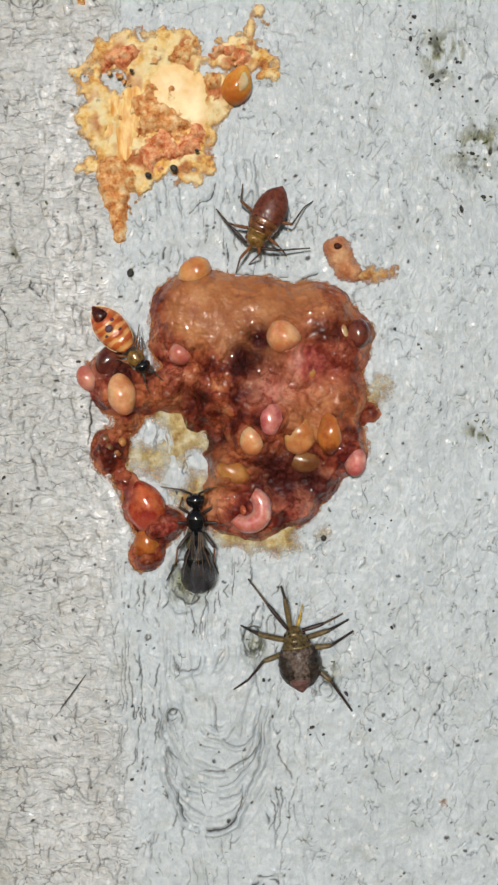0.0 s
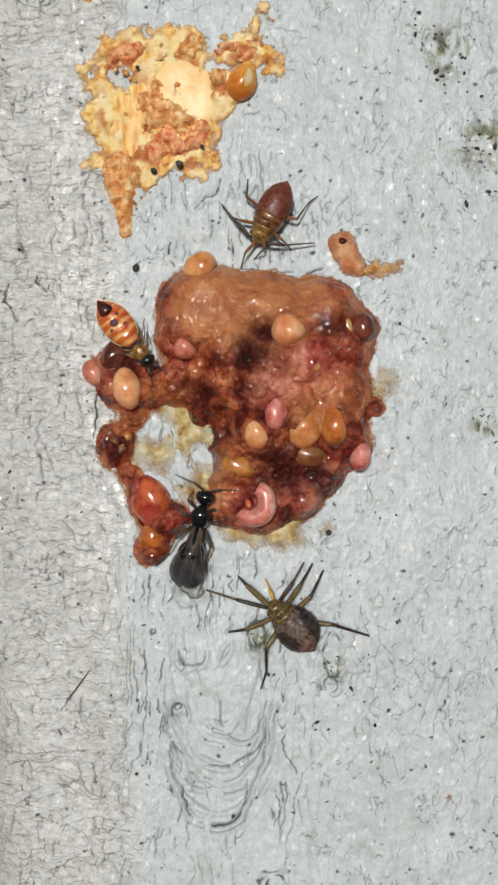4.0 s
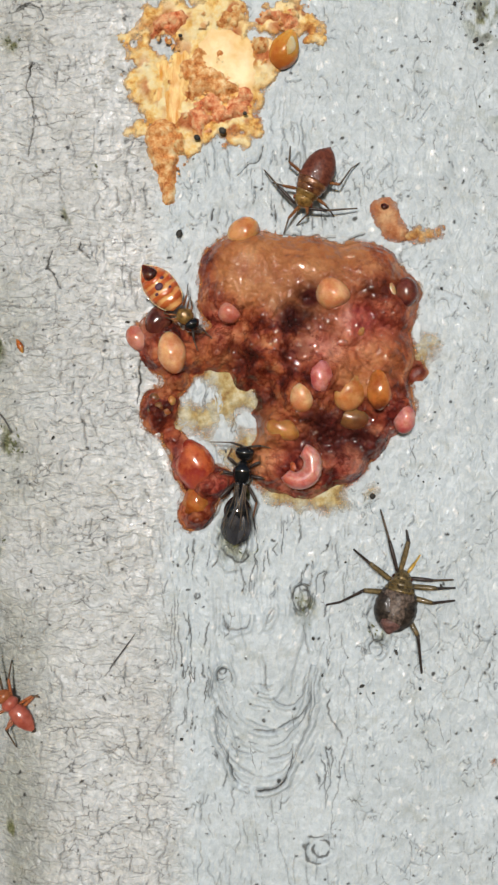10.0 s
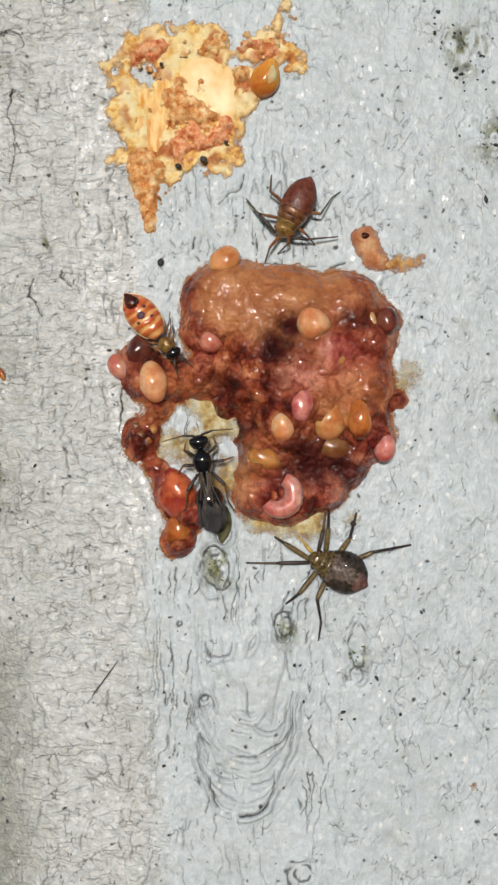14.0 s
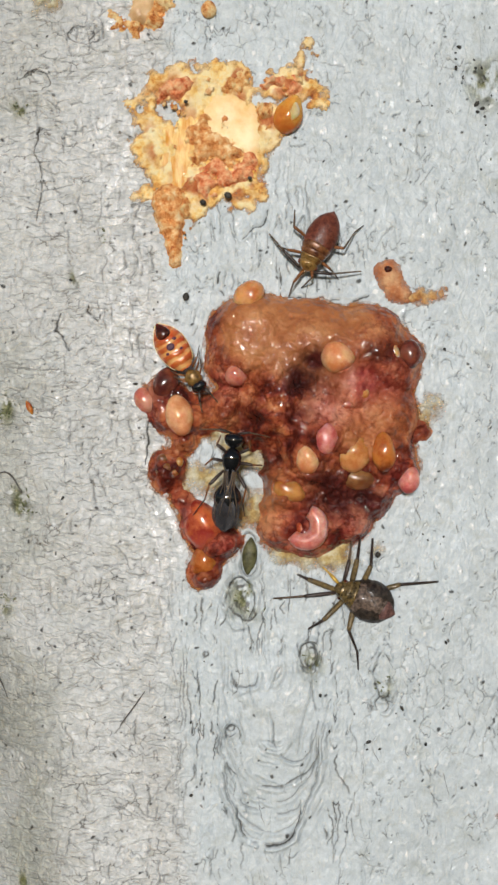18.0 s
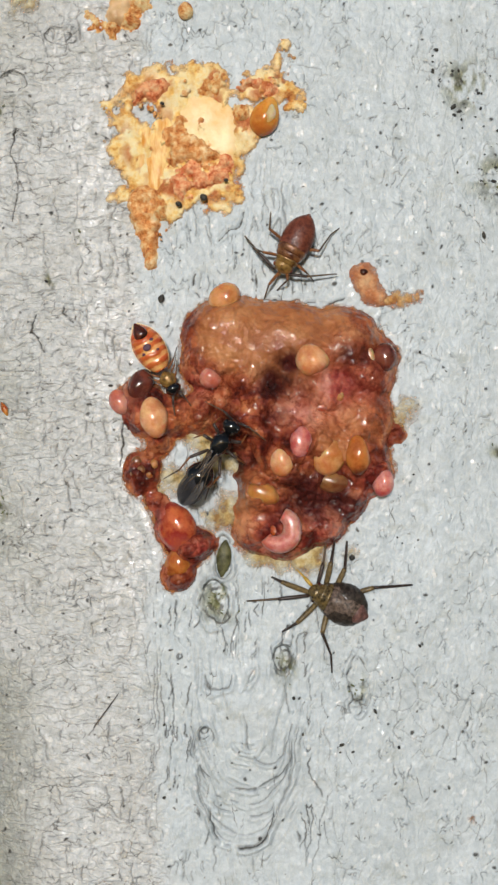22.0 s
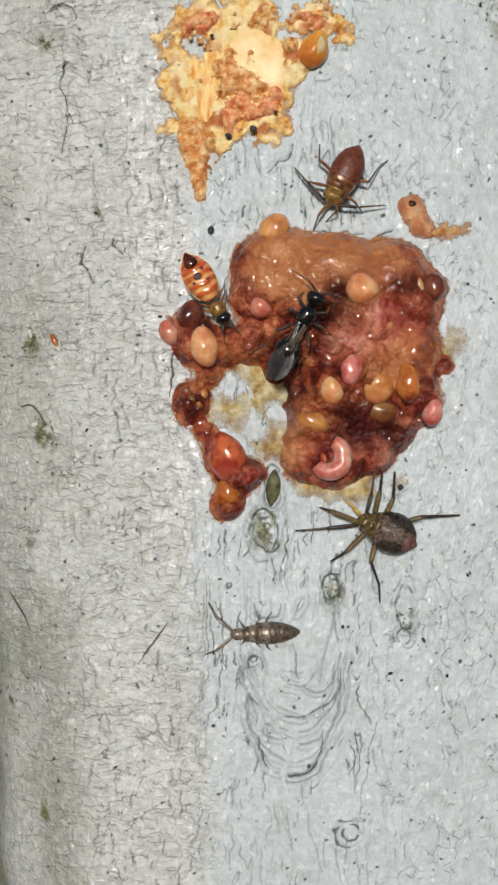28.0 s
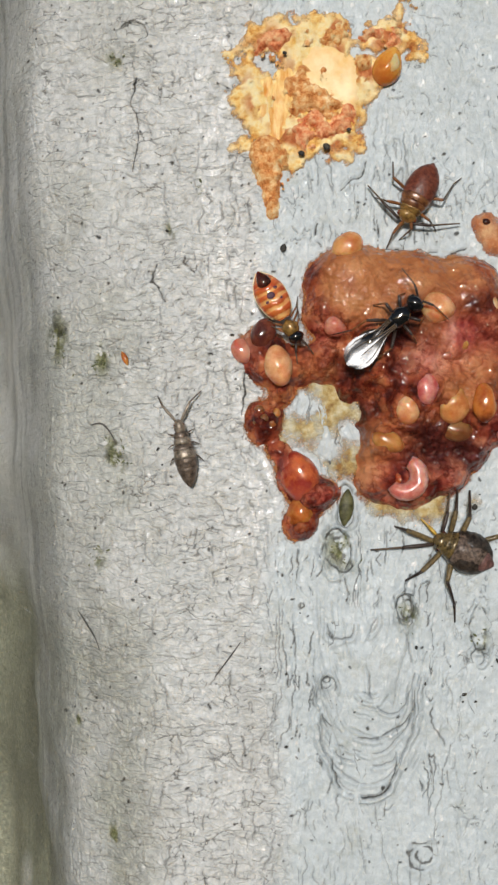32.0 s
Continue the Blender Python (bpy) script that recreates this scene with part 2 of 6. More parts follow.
def smear_material(name, main, pale, deep, thin=0.38, full=0.60):
    """A dried layer that breaks up and fades towards its edge; the masks choose between three sets of tones."""
    m, nt, b = links_of(name)
    cream, rust, body = mask(nt, "tone_mask", 0), mask(nt, "tone_mask", 1), mask(nt, "tone_mask", 2)
    n = tex_noise(nt, 1.5, 9.0, 0.70)
    streak = tex_noise(nt, 2.4, 7.0, 0.7, (1.6, 1.0, 0.5))
    holes = tex_noise(nt, 4.6, 8.0, 0.75)
    fine = tex_noise(nt, 6.0, 6.0, 0.7)
    c = ramp(nt, n, main)
    c = blend(nt, cream, c, ramp(nt, streak, pale))
    c = blend(nt, rust, c, ramp(nt, n, deep))
    rim = ramp(nt, calc(nt, "ADD", body, calc(nt, "MULTIPLY", holes, 0.5)), ((0.30, (1, 1, 1)), (0.75, (0, 0, 0))))
    c = blend(nt, calc(nt, "MULTIPLY", rim, 0.7), c, ramp(nt, n, ((0.38, deep[1][1]), (0.6, main[1][1]))))
    nt.links.new(c, b.inputs["Base Color"])
    add = nt.nodes.new("ShaderNodeMath")
    add.operation = "MULTIPLY_ADD"
    add.inputs[1].default_value = 0.55
    nt.links.new(body, add.inputs[0])
    nt.links.new(holes, add.inputs[2])
    nt.links.new(ramp(nt, add.outputs[0], ((thin, (0.0, 0.0, 0.0)), (full, (1, 1, 1)))), b.inputs["Alpha"])
    b.inputs["Roughness"].default_value, b.inputs["Specular IOR Level"].default_value = 0.55, 0.15
    b.inputs["Coat Weight"].default_value, b.inputs["Coat Roughness"].default_value = 0.25, 0.08
    one = bump(nt, b, n, 0.8, 0.14)
    bump(nt, b, fine, 0.7, 0.05, one)
    return m


def bead_material(name, low, high, foot, rough=0.22):
    """A smooth wet bead: mottled between two tones, with a third towards its lower end."""
    m, nt, b = links_of(name)
    n = tex_noise(nt, 1.5, 5.0, 0.65)
    c = ramp(nt, n, ((0.28, (0.8 * low[0], 0.6 * low[1], 0.5 * low[2])), (0.42, low), (0.60, high)))
    veins = tex_noise(nt, 3.2, 6.0, 0.7)
    c = blend(nt, 0.16, c, ramp(nt, veins, ((0.34, (0.55, 0.34, 0.28)), (0.48, (1.0, 1.0, 1.0)))), "MULTIPLY")
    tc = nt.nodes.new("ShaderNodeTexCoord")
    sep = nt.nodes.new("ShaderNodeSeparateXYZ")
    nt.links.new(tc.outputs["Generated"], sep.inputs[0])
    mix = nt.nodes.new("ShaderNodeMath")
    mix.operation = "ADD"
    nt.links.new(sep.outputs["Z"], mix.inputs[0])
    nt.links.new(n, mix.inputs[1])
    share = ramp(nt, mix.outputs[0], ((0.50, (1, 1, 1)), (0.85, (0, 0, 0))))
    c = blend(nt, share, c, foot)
    nt.links.new(c, b.inputs["Base Color"])
    b.inputs["Roughness"].default_value = rough
    b.inputs["Transmission Weight"].default_value = 0.10
    b.inputs["IOR"].default_value = 1.38
    b.inputs["Subsurface Weight"].default_value = 0.8
    b.inputs["Subsurface Radius"].default_value = (1.0, 0.42, 0.18)
    b.inputs["Subsurface Scale"].default_value = 0.5 * MM
    b.inputs["Coat Weight"].default_value, b.inputs["Coat Roughness"].default_value = 0.5, 0.07
    one = bump(nt, b, tex_noise(nt, 1.2, 1.0, 0.5), 0.2, 0.12)
    bump(nt, b, tex_noise(nt, 4.5, 3.0, 0.5), 0.3, 0.025, one)
    return m


BARK = bark_material()
PULP = pulp_material()
TONES = ((0.34, (0.42, 0.11, 0.022)), (0.41, (0.76, 0.38, 0.085)), (0.465, (0.90, 0.60, 0.20)), (0.53, (0.94, 0.75, 0.38)), (0.66, (0.95, 0.84, 0.54)))
PALE_TONES = ((0.34, (0.72, 0.33, 0.05)), (0.44, (0.88, 0.58, 0.15)), (0.52, (0.93, 0.76, 0.36)), (0.64, (0.95, 0.88, 0.64)))
DEEP_TONES = ((0.34, (0.16, 0.030, 0.012)), (0.46, (0.46, 0.13, 0.040)), (0.60, (0.66, 0.30, 0.12)))
YELLOW_TONES = ((0.36, (0.30, 0.16, 0.05)), (0.46, (0.52, 0.38, 0.15)), (0.56, (0.68, 0.60, 0.38)), (0.66, (0.78, 0.74, 0.58)))
BROWN_TONES = ((0.34, (0.18, 0.055, 0.016)), (0.5, (0.36, 0.15, 0.045)), (0.66, (0.52, 0.31, 0.12)))
SMEAR = smear_material("dried_orange_smear", TONES, PALE_TONES, DEEP_TONES, 0.40, 0.68)
FILM = smear_material("dried_yellow_film", YELLOW_TONES, PALE_TONES, DEEP_TONES, 0.44, 0.92)
FRINGE = smear_material("brown_fringe_film", BROWN_TONES, PALE_TONES, DEEP_TONES, 0.44, 0.74)
CREAM = plain("cream_flake", (0.80, 0.48, 0.16), (0.94, 0.78, 0.47), 0.5, 1.1, 1.0, 4.0, 0.15, 0.05)
GOLDEN = plain("golden_flake", (0.66, 0.27, 0.035), (0.95, 0.74, 0.33), 0.5, 4.0, 0.8, 6.0, 0.15, 0.05, 0.0, 0.0, (1.6, 1.0, 0.4))
TAN = plain("tan_flake", (0.46, 0.25, 0.10), (0.74, 0.52, 0.29), 0.42, 1.6, 0.8, 5.0, 0.1, 0.1)
CRUMB = film_material("rust_crumb", ((0.34, (0.20, 0.038, 0.012)), (0.41, (0.58, 0.185, 0.048)), (0.48, (0.78, 0.38, 0.12)), (0.57, (0.91, 0.68, 0.34))), 1.0, 0.42, 0.06, 3.0)
CORAL = film_material("coral_crumb", ((0.34, (0.30, 0.045, 0.016)), (0.43, (0.66, 0.170, 0.060)), (0.52, (0.82, 0.37, 0.17)), (0.62, (0.90, 0.62, 0.34))), 1.0, 0.42, 0.06, 3.6)
DROPLET = smear_material("droplet_skin", ((0.33, (0.34, 0.09, 0.03)), (0.46, (0.52, 0.20, 0.08)), (0.60, (0.70, 0.42, 0.22))), PALE_TONES, DEEP_TONES, 0.20, 0.72)
TAIL = smear_material("tail_skin", ((0.33, (0.30, 0.09, 0.025)), (0.46, (0.56, 0.28, 0.08)), (0.60, (0.76, 0.54, 0.26))), PALE_TONES, DEEP_TONES, 0.36, 0.80)
DRIP = film_material("rust_drip", ((0.34, (0.26, 0.060, 0.018)), (0.43, (0.64, 0.23, 0.06)), (0.52, (0.80, 0.44, 0.17)), (0.62, (0.92, 0.72, 0.42))), 1.0, 0.42, 0.06, 3.2)
BEAD_TAN = bead_material("bead_tan", (0.52, 0.19, 0.055), (0.70, 0.34, 0.13), (0.56, 0.20, 0.07), 0.26)
BEAD_PEACH = bead_material("bead_peach", (0.66, 0.28, 0.12), (0.83, 0.48, 0.25), (0.66, 0.23, 0.09), 0.26)
BEAD_PINK = bead_material("bead_pink", (0.52, 0.16, 0.11), (0.66, 0.31, 0.22), (0.44, 0.11, 0.07))
BEAD_ROSE = bead_material("bead_rose", (0.52, 0.10, 0.09), (0.74, 0.34, 0.28), (0.46, 0.075, 0.065), 0.34)
BEAD_RED = bead_material("bead_red", (0.30, 0.030, 0.020), (0.60, 0.16, 0.055), (0.46, 0.10, 0.07), 0.16)
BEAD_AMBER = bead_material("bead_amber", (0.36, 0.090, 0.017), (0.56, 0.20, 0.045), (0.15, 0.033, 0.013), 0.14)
CORE = bead_material("bead_core", (0.78, 0.48, 0.22), (0.88, 0.66, 0.42), (0.80, 0.42, 0.12), 0.2)
AMBER_RIM = bead_material("amber_rim", (0.64, 0.25, 0.035), (0.80, 0.43, 0.09), (0.50, 0.15, 0.03), 0.2)
BEAD_OCHRE = bead_material("bead_ochre", (0.40, 0.150, 0.035), (0.56, 0.27, 0.08), (0.36, 0.12, 0.035), 0.3)
BEAD_BROWN = bead_material("bead_brown", (0.040, 0.009, 0.006), (0.12, 0.028, 0.015), (0.07, 0.017, 0.009), 0.14)
BEAD_OLIVE = bead_material("bead_olive", (0.19, 0.080, 0.028), (0.33, 0.155, 0.052), (0.20, 0.06, 0.022), 0.3)
BEAD_MAROON = bead_material("bead_maroon", (0.085, 0.020, 0.014), (0.21, 0.060, 0.036), (0.12, 0.026, 0.020), 0.2)
SHELL_PINK = bead_material("shell_pink", (0.58, 0.19, 0.15), (0.80, 0.46, 0.38), (0.52, 0.12, 0.09), 0.30)
BROWN_SHELL = plain("brown_shell", (0.060, 0.014, 0.008), (0.190, 0.054, 0.030), 0.40, 7.0, 1.0, 7.0, 0.0, 0.2)
GOLD_SHELL = plain("golden_brown_shell", (0.050, 0.020, 0.007), (0.38, 0.22, 0.060), 0.24, 5.0, 0.8, 9.0, 0.0, 0.8, 0.25)
OLIVE_SHELL = plain("olive_gold_shell", (0.008, 0.006, 0.004), (0.22, 0.150, 0.055), 0.26, 9.0, 1.0, 8.0, 0.0, 0.8, 0.2)
COLLAR = plain("collar_shell", (0.050, 0.013, 0.008), (0.24, 0.10, 0.035), 0.26, 5.0, 1.0, 7.0, 0.0, 0.8, 0.15)
DARK_SHELL = plain("mottled_dark_shell", (0.008, 0.005, 0.004), (0.21, 0.150, 0.115), 0.42, 9.0, 1.0, 7.0, 0.0, 0.25)
FLANK = plain("blackish_flank", (0.005, 0.004, 0.003), (0.060, 0.044, 0.034), 0.36, 9.0, 1.0, 7.0, 0.0, 0.3)
LEG_OLIVE = plain("leg_olive", (0.040, 0.028, 0.014), (0.22, 0.155, 0.065), 0.35, 7.0, 0.6, 12.0, 0.0, 0.3)
DUSKY_PATCH = plain("dusky_pink_patch", (0.035, 0.016, 0.013), (0.20, 0.100, 0.084), 0.46, 7.0, 1.0, 8.0)
LEG_BROWN = plain("leg_brown", (0.030, 0.020, 0.013), (0.15, 0.100, 0.060), 0.40, 6.0, 0.4, 14.0)
LEG_RUST = plain("leg_rust", (0.10, 0.036, 0.014), (0.27, 0.11, 0.036), 0.35, 6.0, 0.4, 14.0)
LEG_DARK = plain("leg_dark", (0.018, 0.012, 0.010), (0.060, 0.042, 0.034), 0.35, 6.0, 0.4, 14.0)
YELLOW_HORN = plain("yellow_horn", (0.35, 0.20, 0.03), (0.58, 0.38, 0.07), 0.3, 6.0, 0.3, 14.0, 0.2)
BLACK_SHELL = plain("black_shell", (0.003, 0.003, 0.0035), (0.009, 0.009, 0.010), 0.12, 5.0, 0.10, 12.0, 0.0, 1.0)
RED_SHELL = plain("red_shell", (0.28, 0.055, 0.036), (0.45, 0.13, 0.085), 0.28, 4.0, 0.4, 12.0, 0.3, 0.4)
RED_HEAD = plain("rusty_head_shell", (0.22, 0.060, 0.022), (0.40, 0.14, 0.05), 0.3, 4.0, 0.3, 12.0, 0.2, 0.3)
GREY_SHELL = plain("grey_brown_scales", (0.045, 0.034, 0.026), (0.18, 0.135, 0.102), 0.36, 8.0, 0.8, 9.0, 0.0, 0.3, 0.25)
SILVER_SHELL = plain("silvery_scales", (0.10, 0.080, 0.060), (0.36, 0.30, 0.23), 0.32, 8.0, 0.8, 9.0, 0.0, 0.4, 0.35)
PURPLE_SPOT = plain("purple_spot", (0.030, 0.006, 0.020), (0.095, 0.020, 0.050), 0.5, 5.0, 0.4, 8.0)
DIRT = plain("black_grit", (0.012, 0.011, 0.010), (0.06, 0.055, 0.045), 0.6, 6.0, 0.6, 12.0)
OLIVE_GRIT = plain("olive_lichen_grit", (0.05, 0.06, 0.02), (0.20, 0.21, 0.10), 0.6, 3.0, 0.8, 8.0)
HUSK = plain("olive_husk", (0.022, 0.022, 0.008), (0.14, 0.135, 0.06), 0.5, 4.0, 1.0, 7.0)
HAIR = plain("dark_hair", (0.05, 0.045, 0.04), (0.12, 0.11, 0.10), 0.45, 6.0, 0.3, 12.0)


def banded_material():
    """Red and gold cross-bands that bow towards the tail and break up."""
    m, nt, b = links_of("banded_shell")
    tc = nt.nodes.new("ShaderNodeTexCoord")
    sep = nt.nodes.new("ShaderNodeSeparateXYZ")
    nt.links.new(tc.outputs["Object"], sep.inputs[0])
    x, y = calc(nt, "MULTIPLY", sep.outputs["X"], 1 / MM), calc(nt, "MULTIPLY", sep.outputs["Y"], 1 / MM)
    n = tex_noise(nt, 2.2, 4.0, 0.6)
    v = calc(nt, "ADD", calc(nt, "ADD", y, calc(nt, "MULTIPLY", calc(nt, "ABSOLUTE", x), 0.22)), calc(nt, "MULTIPLY", n, 0.22))
    wave = calc(nt, "SINE", calc(nt, "MULTIPLY", v, 2 * math.pi / 0.285))
    tail = ramp(nt, calc(nt, "ADD", calc(nt, "MULTIPLY", y, -1.0), -1.0), ((0.55, (0, 0, 0)), (0.85, (1, 1, 1))))
    share = calc(nt, "ADD", calc(nt, "MULTIPLY", calc(nt, "ADD", wave, 0.6), 1.2), tail, True)
    gold = ramp(nt, n, ((0.35, (0.64, 0.22, 0.05)), (0.65, (0.80, 0.46, 0.17))))
    red = ramp(nt, n, ((0.35, (0.40, 0.050, 0.014)), (0.65, (0.62, 0.17, 0.040))))
    nt.links.new(blend(nt, share, gold, red), b.inputs["Base Color"])
    b.inputs["Roughness"].default_value = 0.2
    b.inputs["Subsurface Weight"].default_value, b.inputs["Subsurface Scale"].default_value = 0.3, 0.2 * MM
    b.inputs["Coat Weight"].default_value, b.inputs["Coat Roughness"].default_value = 0.6, 0.06
    one = bump(nt, b, wave, 0.5, 0.03)
    bump(nt, b, tex_noise(nt, 6.0, 3.0, 0.5), 0.4, 0.02, one)
    return m


BANDED_SHELL = banded_material()


def wing_material():
    m, nt, b = links_of("smoky_wing")
    n = tex_noise(nt, 1.8, 3.0, 0.5)
    nt.links.new(ramp(nt, n, ((0.3, (0.010, 0.009, 0.009)), (0.7, (0.070, 0.066, 0.072)))), b.inputs["Base Color"])
    b.inputs["Roughness"].default_value = 0.27
    nt.links.new(ramp(nt, tex_noise(nt, 2.6, 4.0, 0.6), ((0.35, (0.50, 0.50, 0.50)), (0.65, (0.90, 0.90, 0.90)))), b.inputs["Alpha"])
    b.inputs["Specular IOR Level"].default_value = 0.6
    bump(nt, b, tex_noise(nt, 3.0, 3.0, 0.5), 0.35, 0.03)
    return m


WING = wing_material()


def soil_material():
    m, nt, b = links_of("grassy_soil")
    n = tex_noise(nt, 0.004, 8.0, 0.65)
    nt.links.new(ramp(nt, n, ((0.3, (0.05, 0.045, 0.025)), (0.7, (0.10, 0.12, 0.045)))), b.inputs["Base Color"])
    b.inputs["Roughness"].default_value = 0.9
    bump(nt, b, n, 0.8, 30.0)
    return m


SOIL = soil_material()


# ---- fields in the plane of the bark, millimetres ----
def hashed(i, j, seed):
    v = np.sin(i * 127.1 + j * 311.7 + seed * 74.7) * 43758.5453
    return v - np.floor(v)


def value_noise(x, z, seed):
    i, j = np.floor(x), np.floor(z)
    u, v = x - i, z - j
    u, v = u * u * (3 - 2 * u), v * v * (3 - 2 * v)
    a, b = hashed(i, j, seed), hashed(i + 1, j, seed)
    c, d = hashed(i, j + 1, seed), hashed(i + 1, j + 1, seed)
    return (a * (1 - u) + b * u) * (1 - v) + (c * (1 - u) + d * u) * v


def fractal(x, z, seed, octaves=4):
    total, amp, norm = 0.0, 1.0, 0.0
    for k in range(octaves):
        total = total + amp * value_noise(x * 2 ** k, z * 2 ** k, seed + 13 * k)
        norm, amp = norm + amp, amp * 0.5
    return total / norm


def cells(x, z, seed):
    """Nearest and second nearest distance to scattered seeds, and a number for the nearest."""
    i, j = np.floor(x), np.floor(z)
    f1, f2, who = np.full(x.shape, 9.0), np.full(x.shape, 9.0), np.zeros(x.shape)
    for di in (-1, 0, 1):
        for dj in (-1, 0, 1):
            a, b = i + di, j + dj
            d = np.hypot(a + hashed(a, b, seed) - x, b + hashed(a, b, seed + 5) - z)
            near = d < f1
            f2 = np.where(near, f1, np.minimum(f2, d))
            who = np.where(near, hashed(a, b, seed + 9), who)
            f1 = np.where(near, d, f1)
    return f1, f2, who


def step(lo, hi, v):
    t = np.clip((v - lo) / (hi - lo), 0, 1)
    return t * t * (3 - 2 * t)


def spots(x, z, rows):
    out = np.zeros(x.shape)
    for a, b, r, w in rows:
        out = np.maximum(out, w * np.exp(-((x - a) ** 2 + (z - b) ** 2) / r ** 2))
    return out


TRUNK_R = 100.0


def trunk_edge(z):
    """The crease where the front of the trunk turns into the furrow on its left."""
    return -12.0 + 0.058 * (-2.0 - z) + 0.14 * np.sin(z * 0.5) + 0.08 * np.sin(z * 1.3 + 1)


def depth(x, z):
    """How far back the bark lies, in millimetres; without its fine relief."""
    y = TRUNK_R - np.sqrt(TRUNK_R ** 2 - np.minimum(np.abs(x), 90.0) ** 2)
    s = trunk_edge(z) - x
    bow = np.clip(s + 3.6 - 0.08 * z, 0, 9.0)
    roll = 0.085 * bow ** 2 + 1.9 * (np.sqrt(np.clip(s + 0.7, 0, 9.0) ** 2 + 1.2) - 1.095)
    return y + roll * (1 - 0.97 * step(10.0, 20.0, s))


def depth_at(x, z):
    return float(depth(np.array([float(x)]), np.array([float(z)]))[0])


# ---- mesh helpers (millimetres) ----
def part(name, bm, material, parent=None, label="", origin=(0, 0, 0)):
    """Links a bmesh, drawn in millimetres about the origin, as one mesh object under its thing."""
    me = bpy.data.meshes.new(name)
    bm.normal_update()
    bm.transform(Matrix.Scale(MM, 4) @ Matrix.Translation(-Vector(origin)))
    bm.to_mesh(me)
    bm.free()
    for p in me.polygons:
        p.use_smooth = True
    me.materials.append(material)
    ob = new(name, me)
    ob.parent = parent
    if label:
        ob["label"] = label
    return ob


def root(name, m, label, category, group="", kind=""):
    ob = new(name)
    ob.empty_display_size = MM
    ob.matrix_basis = m
    return tagged(ob, label, category, group, kind)


def grid_object(name, xs, zs, ys, keep, material, parent=None, masks=None, origin=(0, 0, 0), label=""):
    """A sheet over the grid xs, zs with the depths ys; cells whose four corners are kept."""
    nz, nx = ys.shape
    xx, zz = np.meshgrid(xs, zs)
    co = np.stack([xx - origin[0], ys - origin[1], zz - origin[2]], -1).reshape(-1, 3) * MM
    idx = np.arange(nx * nz).reshape(nz, nx)
    quads = np.stack([idx[:-1, :-1], idx[:-1, 1:], idx[1:, 1:], idx[1:, :-1]], -1).reshape(-1, 4)
    if keep is not None:
        quads = quads[keep.ravel()[quads].all(1)]
        used = np.unique(quads)
        back = np.zeros(nx * nz, int)
        back[used] = np.arange(len(used))
        co, quads = co[used], back[quads]
    me = bpy.data.meshes.new(name)
    me.vertices.add(len(co))
    me.vertices.foreach_set("co", co.astype(np.float32).ravel())
    me.loops.add(quads.size)
    me.loops.foreach_set("vertex_index", quads.astype(np.int32).ravel())
    me.polygons.add(len(quads))
    me.polygons.foreach_set("loop_start", np.arange(0, quads.size, 4, dtype=np.int32))
    me.polygons.foreach_set("use_smooth", np.ones(len(quads), bool))
    me.update(calc_edges=True)
    me.validate()
    if masks is not None:
        title, rgb = masks
        rgb = rgb.reshape(-1, rgb.shape[-1])
        rgb = rgb if rgb.shape[1] == 4 else np.c_[rgb, np.ones(len(rgb))]
        if keep is not None:
            rgb = rgb[used]
        att = me.attributes.new(title, "FLOAT_COLOR", "POINT")
        att.data.foreach_set("color", rgb.astype(np.float32).ravel())
    me.materials.append(material)
    ob = new(name, me)
    ob.parent = parent
    if label:
        ob["label"] = label
    return ob


def tube(bm, pts, radii, n=8):
    """A round limb through the points, closed at its ends."""
    pts = [Vector(p) for p in pts]
    rings = []
    for k, p in enumerate(pts):
        d = (pts[min(k + 1, len(pts) - 1)] - pts[max(k - 1, 0)]).normalized()
        side = d.cross(Vector((0.13, 0.21, 0.97))).normalized()
        up = side.cross(d)
        rings.append([bm.verts.new(p + radii[k] * (math.cos(a) * side + math.sin(a) * up)) for a in (2 * math.pi * i / n for i in range(n))])
    for a, b in zip(rings, rings[1:]):
        for i in range(n):
            bm.faces.new((a[i], a[(i + 1) % n], b[(i + 1) % n], b[i]))
    bm.faces.new(rings[0][::-1])
    bm.faces.new(rings[-1])
    return bm


def bend(pts, per=4):
    """A smooth line through the points."""
    pts = [Vector(p) for p in pts]
    out = []
    for k in range(len(pts) - 1):
        a, b = pts[max(k - 1, 0)], pts[k]
        c, d = pts[k + 1], pts[min(k + 2, len(pts) - 1)]
        for i in range(per):
            t = i / per
            out.append(0.5 * (2 * b + (c - a) * t + (2 * a - 5 * b + 4 * c - d) * t * t + (3 * b - a - 3 * c + d) * t ** 3))
    return out + [pts[-1]]


def lathe(bm, profile, n=20, flat=0.75, lift=0.0, keep=None):
    """A body along y from (y, radius) pairs; flat squashes its height."""
    rings = []
    for y, r in profile:
        rings.append([bm.verts.new((r * math.cos(a), y, lift + flat * r * math.sin(a))) for a in (2 * math.pi * i / n for i in range(n))])
    for a, b in zip(rings, rings[1:]):
        for i in range(n):
            bm.faces.new((a[i], b[i], b[(i + 1) % n], a[(i + 1) % n]))
    bm.faces.new(rings[0])
    bm.faces.new(rings[-1][::-1])
    return bm


